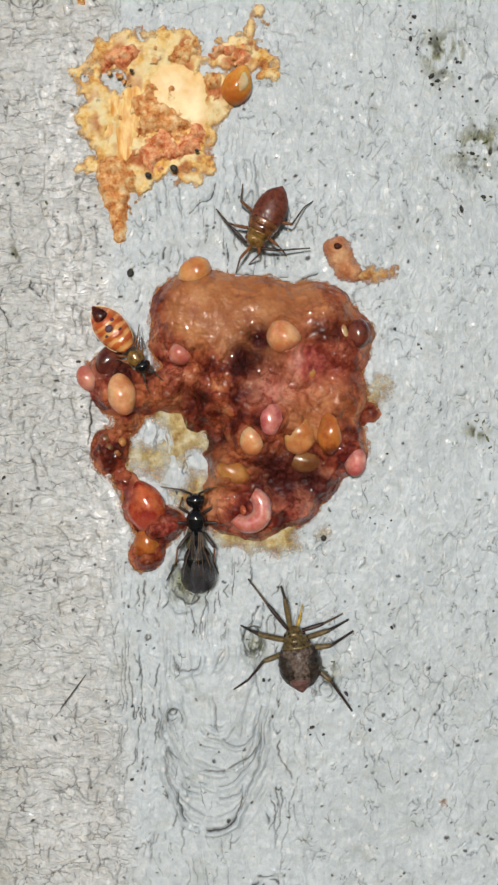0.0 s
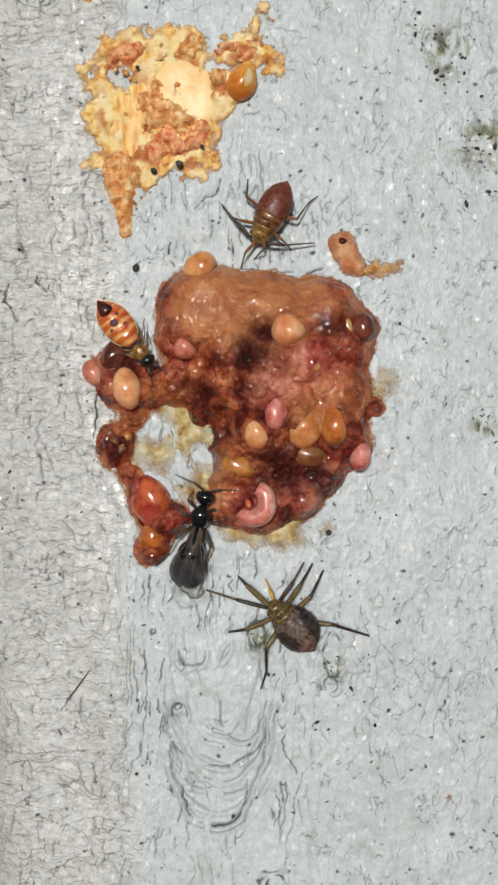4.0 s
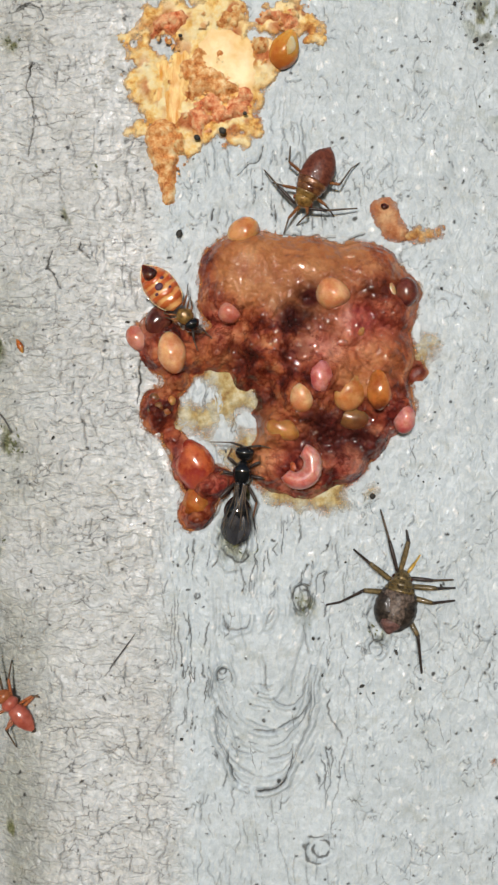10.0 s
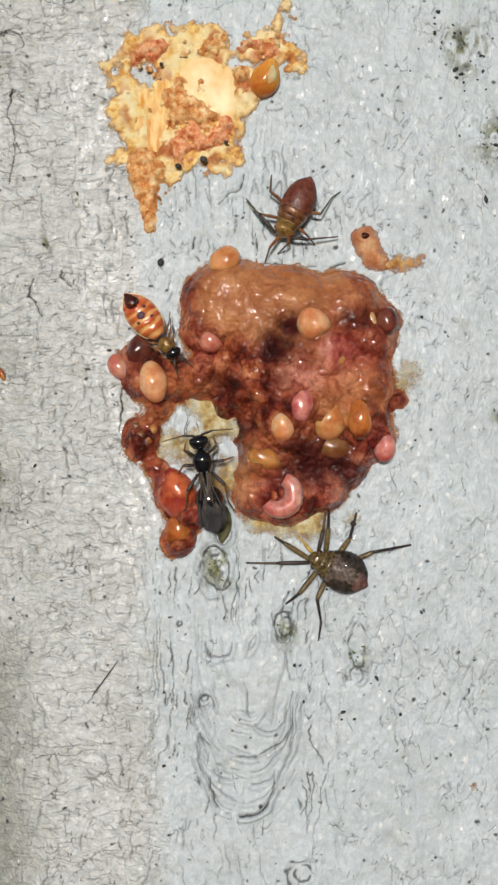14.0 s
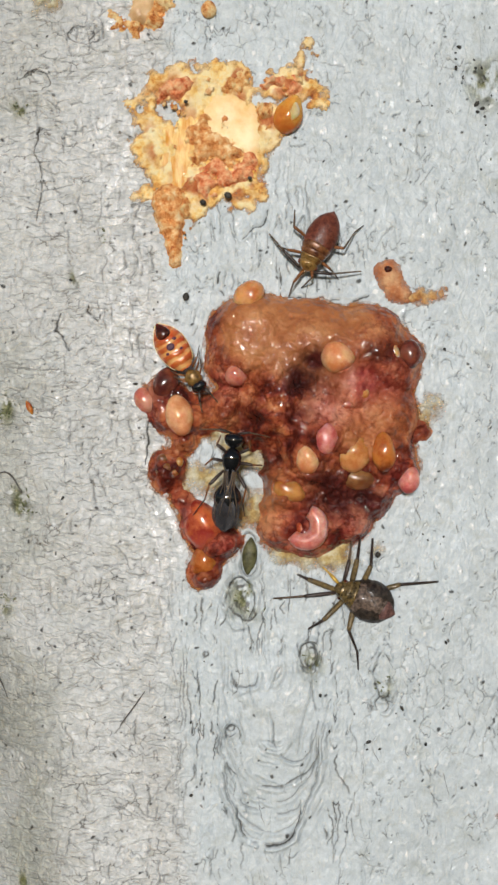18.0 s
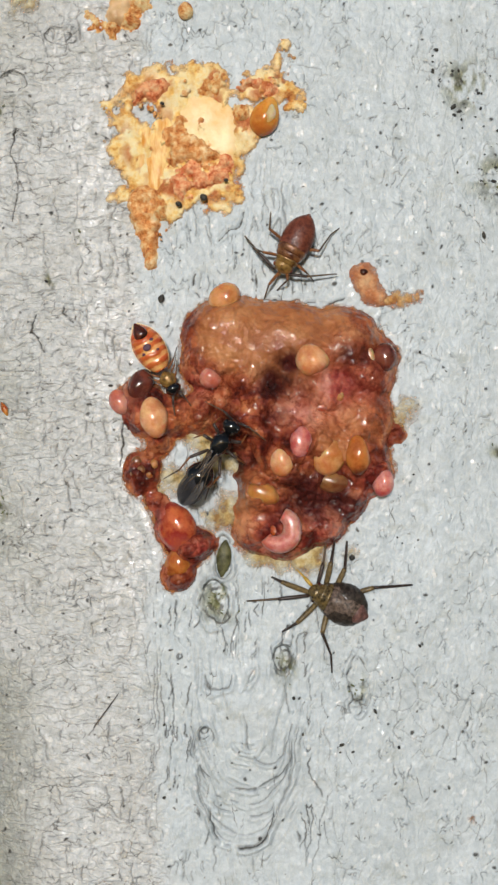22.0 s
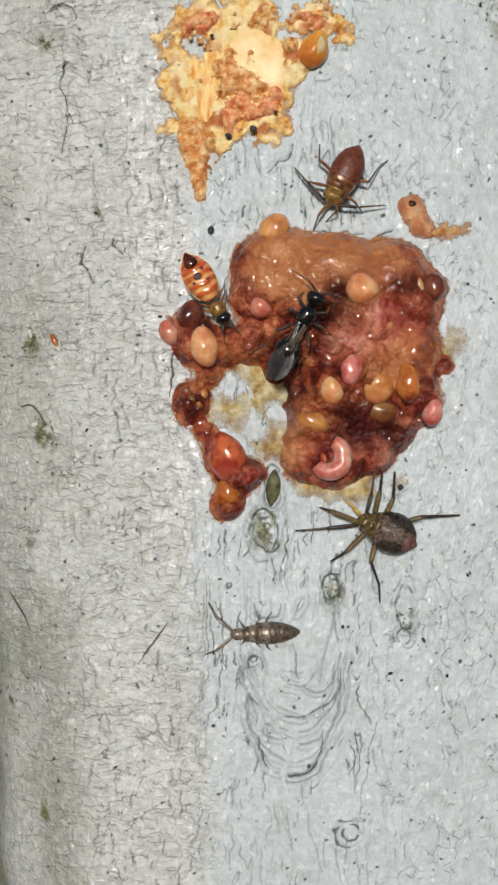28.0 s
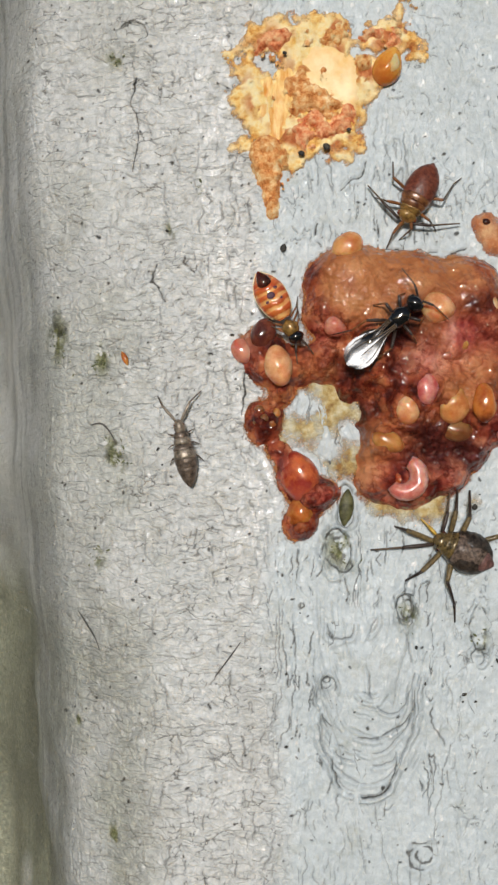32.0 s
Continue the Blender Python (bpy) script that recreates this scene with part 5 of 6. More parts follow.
def scattered_crumbs(thing, origin, centre, reach, count, seed, materials):
    """Small broken crumbs strewn over a smear."""
    rng = random.Random(seed)
    for k in range(count):
        a, r = rng.random() * 6.283, reach * rng.random() ** 0.7
        u, v = centre[0] + r * math.cos(a), centre[1] + 1.05 * r * math.sin(a)
        x, z = px(u, v)
        size = 0.05 + 0.11 * rng.random() ** 2
        bm = bmesh.new()
        bmesh.ops.create_icosphere(bm, subdivisions=2, radius=1.0)
        for w in bm.verts:
            w.co = Vector((w.co.x * size, w.co.y * size * (0.6 + 0.8 * rng.random() * 0.3), w.co.z * size * 0.35)) * (1 + 0.9 * noise.noise(w.co * 1.7 + Vector((k, 0, 0))))
        m = on_bark(x, z, rng.random() * 360, 0.14)
        bm.transform(Matrix.Translation(m.translation / MM) @ m.to_3x3().to_4x4())
        part("crumb", bm, materials[k % len(materials)], thing, "", origin)


SMEAR_THING = bpy.data.objects["dried_smear"]
SMEAR_AT = tuple(SMEAR_THING.location / MM)
scattered_crumbs(SMEAR_THING, SMEAR_AT, (285, 225), 62, 36, 5, (CRUMB, CREAM, CRUMB, DRIP))
scattered_crumbs(SMEAR_THING, SMEAR_AT, (250, 170), 95, 16, 6, (CRUMB, DRIP, CRUMB))
scattered_crumbs(SMEAR_THING, SMEAR_AT, (415, 95), 40, 6, 7, (CRUMB, DRIP))
scattered_crumbs(SMEAR_THING, SMEAR_AT, (207, 350), 38, 5, 8, (CRUMB, DRIP))


def strewn(name, rows, material, label, category, seed):
    """Grains or tufts too small to count, in one object: rows of x, z, spread, count, size, stretch."""
    rng = random.Random(seed)
    bm = bmesh.new()
    for x0, z0, spread_mm, count, size, stretch in rows:
        for k in range(count):
            x, z = x0 + rng.gauss(0, spread_mm), z0 + rng.gauss(0, spread_mm)
            if not (-14 < x < 9.2 and -17 < z < 16.8):
                continue
            r = size * (0.45 + rng.random() ** 2)
            geo = bmesh.ops.create_icosphere(bm, subdivisions=1, radius=1.0)["verts"]
            a = rng.random() * math.pi
            for w in geo:
                w.co = w.co * (1 + 0.35 * (rng.random() - 0.5))
            m = Matrix.Translation((x, depth_at(x, z) - 0.25 * r, z)) @ Matrix.Rotation(a, 4, "Y") @ Matrix.Diagonal((r, r * 0.6, r * (1 + stretch * rng.random()), 1))
            bmesh.ops.transform(bm, matrix=m, verts=geo)
    tagged(part(name, bm, material), label, category, "", "stuff")


strewn("bark_grit", [(3.0, 0.0, 7.0, 80, 0.040, 0.9), (-8.0, 0.0, 6.0, 40, 0.034, 0.9), (6.2, 12.4, 0.9, 30, 0.055, 0.8), (7.4, 9.4, 0.8, 22, 0.055, 0.8), (-0.6, -9.0, 2.0, 25, 0.05, 0.8)], DIRT, "tiny black grains caught in the bark", "grit", 11)
strewn("lichen_grains", [(-11.4, 2.4, 0.35, 26, 0.030, 2.5), (-9.95, 1.8, 0.25, 24, 0.030, 2.5), (-9.45, -1.2, 0.3, 24, 0.030, 3.0), (-10.2, -4.7, 0.25, 18, 0.030, 2.0), (7.35, 0.35, 0.25, 16, 0.030, 2.5), (7.6, 9.6, 0.7, 26, 0.030, 2.0), (-2.07, -4.45, 0.3, 26, 0.028, 1.5), (0.15, -6.5, 0.25, 18, 0.028, 1.5), (2.5, -7.3, 0.2, 12, 0.028, 1.5), (-9.5, 12.0, 0.2, 14, 0.028, 1.5), (-6.7, 7.6, 0.15, 10, 0.04, 2.0)], OLIVE_GRIT, "tiny olive lichen grains on the bark", "lichen", 12)


# ---- insects: local y ahead, z off the bark, millimetres ----
def local(a, pts):
    """Points given as right and up beside an insect that heads a degrees clockwise from up, in its own axes."""
    c, s = math.cos(radians(a)), math.sin(radians(a))
    return [(r * c - u * s, r * s + u * c) for r, u in pts]


def limb(thing, kind, pts, heights, thick, materials, hip_label=""):
    """A jointed leg or feeler: its first piece is the part, the others hang on it."""
    p = [Vector((x, y, h)) for (x, y), h in zip(pts, heights)]
    hip = p[0].copy()
    first = bmesh.new()
    line = bend([p[0], (p[0] + p[1]) / 2 + Vector((0, 0, 0.03)), p[1]], 3)
    tube(first, line, [thick * (0.80 + 0.25 * math.sin(math.pi * k / (len(line) - 1))) for k in range(len(line))], 8)
    ob = part(kind, first, materials[0], thing, hip_label, hip)
    ob.location = hip * MM
    for k in range(1, len(p) - 1):
        bm = bmesh.new()
        t0, t1 = thick * (0.78 - 0.14 * k), thick * (0.55 - 0.14 * k)
        mid = (p[k] + p[k + 1]) / 2 + Vector((0, 0, 0.02))
        tube(bm, bend([p[k], mid, p[k + 1]], 3), [max(t0 + (t1 - t0) * i / 6, 0.012) for i in range(7)], 7)
        part(("tibia" if kind == "leg" else "feeler_tip") if k == 1 else "tarsus", bm, materials[min(k, len(materials) - 1)], ob, "", hip)
    return ob


def legs_of(thing, a, rows, thick, materials, hip=0.32, knee=0.55):
    out = []
    for pts in rows:
        n = len(pts)
        hs = [hip, knee, 0.04] if n == 3 else ([hip, 0.04] if n == 2 else [hip, knee, 0.22, 0.03])
        if n == 2:
            pts = [pts[0], ((pts[0][0] + pts[1][0]) / 2, (pts[0][1] + pts[1][1]) / 2), pts[1]]
            hs = [hip, knee * 0.8, 0.04]
        q = local(a, pts)
        q[0] = (q[0][0] * 0.55, q[0][1])
        out.append(limb(thing, "leg", q, hs, thick, materials))
    return out


def feelers_of(thing, a, rows, thick, materials, base=0.40, tip=0.25):
    out = []
    for pts in rows:
        n = len(pts)
        if n == 2:
            pts = [pts[0], ((pts[0][0] + pts[1][0]) / 2, (pts[0][1] + pts[1][1]) / 2), pts[1]]
            n = 3
        out.append(limb(thing, "feeler", local(a, pts), [base + (tip - base) * k / (n - 1) + 0.12 * (k == 1) for k in range(n)], thick, materials))
    return out


def eyes_of(thing, y, w, h, r, material):
    for side in (-1, 1):
        part("eye", ball(bmesh.new(), (side * w, y, h), (r * 0.7, r, r), 10, 7), material, thing)


def wavy(profile, bm, n, flat, lift, seed, amount):
    lathe(bm, profile, n, flat, lift)
    for v in bm.verts:
        v.co += v.co.normalized() * amount * noise.noise(v.co * 3 + Vector((seed, 0, 0)))
    return bm


def drawn(points, per=5):
    """A smooth profile through a few (y, radius) pairs."""
    return [(p.x, max(p.y, 0.015)) for p in bend([(y, r, 0) for y, r in points], per)]


def plates_of(thing, name, rows, flat, lift, materials, label, seed):
    """Overlapping back plates, each a short ring: rows of start, end and the radii there."""
    for k, (y0, y1, r0, r1) in enumerate(rows):
        ring = [(y0, 0.95 * r0), (y0 + 0.03, 0.99 * r0), (y0 + 0.08, r0), ((y0 + y1) / 2, (r0 + r1) / 2 + 0.012), (y1 - 0.05, r1), (y1, 0.95 * r1)]
        part(name, wavy(ring, bmesh.new(), 24, flat, lift, seed + k, 0.014), materials[k % len(materials)], thing, label)


def brown_bug():
    thing = root("brown_bug", on_bark(0.55, 7.24, -153) @ Matrix.Scale(0.93, 4), "plump reddish-brown bug with golden head standing on bark", "insect")
    body = drawn(((-1.10, 0.02), (-1.04, 0.10), (-0.86, 0.30), (-0.55, 0.49), (-0.15, 0.57), (0.25, 0.53), (0.55, 0.45), (0.85, 0.30)))
    body = [(y, r * (1 - 0.022 * (0.5 + 0.5 * math.cos(2 * math.pi * y / 0.21)) ** 5)) for y, r in body]
    part("abdomen", wavy(body, bmesh.new(), 32, 0.70, 0.50, 3, 0.03), BROWN_SHELL, thing)
    plates_of(thing, "thorax", ((0.22, 0.50, 0.545, 0.50), (0.46, 0.70, 0.49, 0.43), (0.66, 0.88, 0.43, 0.36)), 0.74, 0.50, (COLLAR, COLLAR, GOLD_SHELL), "mottled gold-brown back plate", 5)
    part("head", wavy(drawn(((0.78, 0.26), (0.86, 0.335), (0.98, 0.35), (1.10, 0.27), (1.19, 0.13), (1.22, 0.03))), bmesh.new(), 22, 0.8, 0.46, 7, 0.03), GOLD_SHELL, thing, "golden-brown head")
    part("mouth_tube", tube(bmesh.new(), [(0.0, 1.18, 0.42), (0.02, 1.30, 0.30), (0.03, 1.36, 0.15)], [0.06, 0.045, 0.03], 8), GOLD_SHELL, thing)
    eyes_of(thing, 0.97, 0.31, 0.48, 0.10, BEAD_MAROON)
    a = -153
    legs = legs_of(thing, a, (((-.62, .16), (-.92, .46), (-.86, 1.18)), ((.42, -.3), (.82, -.33), (1.25, .33), (1.58, .6)), ((-.55, -.4), (-1.15, -.36), (-1.5, -.1)), ((.02, -.72), (.33, -1.05), (.66, -1.3)), ((-.55, -.95), (-.95, -1.5), (-1.1, -1.9)), ((-.2, -.95), (-.30, -1.35), (-.65, -1.6))), 0.055, (LEG_RUST, LEG_BROWN, LEG_BROWN))
    feelers = feelers_of(thing, a, (((-.72, -.95), (-1.3, -.35), (-1.78, .28)), ((-.30, -1.12), (.4, -1.2), (1.45, -1.08))), 0.058, (LEG_DARK, LEG_BROWN))
    return thing, legs, feelers


def dark_bug():
    a = -68
    thing = root("dark_bug", on_bark(1.7, -4.3, a), "dark mottled long-legged bug with a pinkish tail patch", "insect")
    body = drawn(((-1.24, 0.03), (-1.17, 0.17), (-0.98, 0.46), (-0.70, 0.64), (-0.35, 0.69), (0.0, 0.60), (0.28, 0.44), (0.45, 0.28)))
    body = [(y, r * (1 - 0.035 * (0.5 + 0.5 * math.cos(2 * math.pi * y / 0.20)) ** 5)) for y, r in body]
    ab = part("abdomen", wavy(body, bmesh.new(), 32, 0.62, 0.55, 11, 0.05), FLANK, thing)
    band = drawn(((-1.02, 0.06), (-0.95, 0.20), (-0.70, 0.32), (-0.35, 0.36), (0.0, 0.32), (0.14, 0.16)))
    part("back_band", wavy(band, bmesh.new(), 24, 0.62, 0.785, 14, 0.03), DARK_SHELL, ab, "paler mottled band along the back")
    patch = wavy(drawn(((-1.22, 0.03), (-1.14, 0.15), (-0.98, 0.30), (-0.80, 0.34), (-0.68, 0.20))), bmesh.new(), 24, 0.70, 0.70, 12, 0.03)
    bmesh.ops.translate(patch, vec=(-0.07, -0.02, 0.02), verts=patch.verts[:])
    part("tail_patch", patch, DUSKY_PATCH, ab, "dull pinkish patch")
    plates_of(thing, "thorax", ((-0.14, 0.14, 0.57, 0.515), (0.11, 0.34, 0.50, 0.42), (0.31, 0.54, 0.41, 0.32)), 0.74, 0.55, (DARK_SHELL, OLIVE_SHELL, OLIVE_SHELL), "speckled olive-gold back plate", 13)
    part("head", wavy(drawn(((0.42, 0.24), (0.50, 0.30), (0.62, 0.29), (0.74, 0.19), (0.82, 0.05))), bmesh.new(), 20, 0.8, 0.48, 15, 0.03), OLIVE_SHELL, thing, "olive-gold head")
    eyes_of(thing, 0.55, 0.28, 0.50, 0.09, BEAD_BROWN)
    legs = legs_of(thing, a, (((.50, .28), (1.32, .41), (2.65, .44)), ((.10, .34), (.38, 1.0), (.5, 1.83)), ((-.16, .50), (-.06, 1.2), (.1, 1.9)), ((-.70, .10), (-1.64, .55), (-1.95, .63)), ((-.45, -.20), (-1.14, -.76), (-1.58, -1.14)), ((-.20, -.45), (-.32, -1.07), (0, -1.83), (.06, -2.46))), 0.088, (LEG_OLIVE, LEG_DARK, LEG_DARK), 0.38, 0.62)
    feelers = feelers_of(thing, a, (((-.47, .45), (-.30, 1.15), (-.2, 1.85)), ((-.72, .1), (-1.75, -.02), (-2.75, -.13))), 0.066, (LEG_DARK, LEG_BROWN))
    limb(thing, "mouth_tube", local(a, ((-.66, .42), (-.9, .68), (-1.14, .91))), (0.42, 0.36, 0.3), 0.06, (YELLOW_HORN, YELLOW_HORN))
    return thing, legs, feelers


def red_bug(x, z, heading, label):
    a = -53
    thing = root("red_bug", on_bark(x, z, heading), label, "insect", "red bugs")
    ab = part("abdomen", wavy(egg_profile(-0.92, 0.30, 0.33, 0.55, 7, 0.05), bmesh.new(), 22, 0.75, 0.36, 21, 0.015), RED_SHELL, thing)
    part("tail_tip", lathe(bmesh.new(), [(-0.97, 0.02), (-0.94, 0.07), (-0.88, 0.11)], 10, 0.7, 0.36), LEG_DARK, ab, "dark tail tip")
    part("thorax", wavy(egg_profile(-0.02, 0.56, 0.30, 0.5, 3, 0.07, 14), bmesh.new(), 18, 0.75, 0.36, 23, 0.02), RED_SHELL, thing)
    part("head", wavy(egg_profile(0.32, 0.84, 0.29, 0.5, 0, 0, 12), bmesh.new(), 18, 0.8, 0.34, 25, 0.015), RED_HEAD, thing, "rusty orange head")
    eyes_of(thing, 0.56, 0.25, 0.36, 0.06, DARK_SHELL)
    legs = legs_of(thing, a, (((-.12, .32), (-.18, 1.0), (-.1, 1.53)), ((.10, .26), (.3, .67), (.89, .86), (1.0, 1.17)), ((.22, .14), (.64, .4), (1.26, .58)), ((-.32, -.10), (-.46, -.3), (-.55, -.5)), ((-.10, -.26), (-.25, -.5), (-.35, -.75)), ((.06, -.32), (-.03, -.74), (.52, -1.2))), 0.052, (RED_HEAD, LEG_BROWN, LEG_BROWN), 0.26, 0.4)
    feelers = feelers_of(thing, a, (((-.55, .58), (-.74, 1.23), (-.92, 2.1)), ((-.70, .40), (-1.1, .45), (-1.53, .4))), 0.045, (LEG_BROWN, LEG_BROWN), 0.34, 0.2)
    return thing, legs, feelers


def grey_springtail():
    a = -90
    thing = root("grey_springtail", on_bark(4.5, -14, 0), "slender grey-brown springtail with silvery shoulder scales", "insect")
    part("abdomen", wavy(drawn(((-1.12, 0.02), (-1.05, 0.09), (-0.80, 0.23), (-0.45, 0.33), (-0.10, 0.36), (0.20, 0.33), (0.40, 0.24))), bmesh.new(), 24, 0.8, 0.35, 31, 0.02), GREY_SHELL, thing)
    plates_of(thing, "back_plate", ((-0.76, -0.44, 0.250, 0.333), (-0.46, -0.12, 0.335, 0.366), (-0.14, 0.16, 0.366, 0.345), (0.13, 0.36, 0.345, 0.265)), 0.82, 0.36, (GREY_SHELL, GREY_SHELL, SILVER_SHELL, GREY_SHELL), "silvery-brown back plate", 32)
    plates_of(thing, "thorax_plate", ((0.32, 0.54, 0.29, 0.27), (0.52, 0.74, 0.25, 0.22)), 0.85, 0.38, (SILVER_SHELL, GREY_SHELL), "silvery-brown shoulder plate", 35)
    part("head", wavy(drawn(((0.70, 0.13), (0.78, 0.18), (0.92, 0.20), (1.05, 0.16), (1.14, 0.07), (1.17, 0.02))), bmesh.new(), 18, 0.9, 0.34, 37, 0.02), SILVER_SHELL, thing, "grey-silver head")
    eyes_of(thing, 0.98, 0.15, 0.42, 0.045, BEAD_BROWN)
    legs = legs_of(thing, a, (((-.62, .14), (-.72, .32), (-.78, .46)), ((-.38, .16), (-.34, .38), (-.26, .52)), ((-.08, .20), (.14, .44), (.34, .56)), ((-.62, -.14), (-.70, -.32), (-.76, -.44)), ((-.38, -.16), (-.36, -.38), (-.28, -.54)), ((-.08, -.20), (.10, -.44), (.26, -.56))), 0.034, (GREY_SHELL, GREY_SHELL), 0.26, 0.3)
    feelers = feelers_of(thing, a, (((-1.08, .08), (-1.66, .50), (-1.95, .92)), ((-1.08, -.06), (-1.70, -.42), (-2.05, -.52))), 0.048, (SILVER_SHELL, GREY_SHELL), 0.34, 0.18)
    return thing, legs, feelers


def banded_nymph():
    """Its place is under the head, about which it swings."""
    thing = root("banded_nymph", on_bark(-3.42, 2.45, 143, 0.25), "glossy red and gold banded nymph feeding at pulp", "insect")
    body = drawn(((-2.42, 0.02), (-2.36, 0.10), (-2.12, 0.32), (-1.84, 0.465), (-1.54, 0.515), (-1.18, 0.475), (-0.88, 0.36), (-0.68, 0.19)), 7)
    part("abdomen", wavy(body, bmesh.new(), 32, 0.72, 0.42, 39, 0.012), BANDED_SHELL, thing, "red and gold cross-banded abdomen")
    rim = bmesh.new()
    for side in (-1, 1):
        tube(rim, [(side * 0.97 * r, y, 0.42) for y, r in body[4:-6]], [0.030] * len(body[4:-6]), 6)
    part("margin", rim, CREAM, thing, "pale thin side margin")
    part("tail_plate", wavy(drawn(((-2.39, 0.02), (-2.30, 0.10), (-2.10, 0.21), (-1.92, 0.23), (-1.78, 0.12), (-1.76, 0.02))), bmesh.new(), 18, 0.62, 0.66, 40, 0.01), BEAD_BROWN, thing, "dark glossy tail plate")
    part("back_spot", ball(bmesh.new(), (0.04, -1.50, 0.782), (0.14, 0.12, 0.022), 14, 8), PURPLE_SPOT, thing, "dark purple spot")
    for x, y, r in ((-0.20, -1.66, 0.08), (0.24, -1.36, 0.07), (-0.22, -1.28, 0.06)):
        part("back_spot", ball(bmesh.new(), (x, y, 0.772 - 0.55 * x * x), (r, r * 0.7, 0.02), 12, 8), PURPLE_SPOT, thing, "small reddish-brown spot")
    part("thorax", wavy(egg_profile(-0.62, 0.02, 0.30, 0.45, 2, 0.1, 12), bmesh.new(), 18, 0.75, 0.42, 41, 0.02), GOLD_SHELL, thing, "golden-brown thorax")
    part("head", wavy(egg_profile(-0.20, 0.26, 0.27, 0.5, 0, 0, 10), bmesh.new(), 18, 0.85, 0.42, 43, 0.01), BLACK_SHELL, thing, "shiny blackish head")
    legs = []
    for y, side, out in ((-0.35, 1, 0.42), (-0.45, -1, 0.50), (-0.25, 1, 0.35), (-0.25, -1, 0.4), (-0.52, 1, 0.36), (-0.62, -1, 0.62)):
        pts = [(side * 0.18, y), (side * (0.18 + out * 0.5), y - 0.18), (side * (0.15 + out), y - 0.5)]
        legs.append(limb(thing, "leg", pts, (0.36, 0.42, 0.08), 0.034, (LEG_RUST, LEG_BROWN)))
    feelers = [limb(thing, "feeler", [(s * 0.08, 0.15), (s * 0.22 + 0.05, 0.45), (s * 0.30 + 0.10, 0.78)], (0.42, 0.42, 0.34), 0.04, (LEG_DARK, LEG_BROWN)) for s in (-1, 1)]
    return thing, legs, feelers


def wing_sheet(side, length, width):
    """A thin, slightly cupped wing blade."""
    bm = bmesh.new()
    n, m = 14, 7
    top = []
    for k in range(n + 1):
        t = k / n
        w = width * (0.18 + 0.82 * step(0.16, 0.70, np.array(t)).item()) * math.sqrt(max(1 - (max(t - 0.72, 0) / 0.285) ** 2, 0.02))
        row = []
        for j in range(m + 1):
            s = j / m - 0.42
            row.append((side * (0.10 + 0.10 * t) + s * w * side, -length * t + 0.06 * s * s, 0.012 * math.cos(5 * s) + 0.03 * t + 0.004 * math.sin(9 * s + 4 * t)))
        top.append(row)
    for dz, flip in ((0.006, False), (-0.006, True)):
        vs = [[bm.verts.new((x, y, z + dz)) for x, y, z in row] for row in top]
        for a, b in zip(vs, vs[1:]):
            for j in range(m):
                f = (a[j], a[j + 1], b[j + 1], b[j])
                bm.faces.new(f[::-1] if flip else f)
    return bm


def wing_at(side, spread_deg, roof):
    """A wing's pose on its shoulder: fanned out by the spread, tilted to its side by the roof, in degrees."""
    return pose(side * 0.02 * MM, -0.30 * MM, (0.86 + 0.02 * side) * MM, 4, side * roof, side * spread_deg)


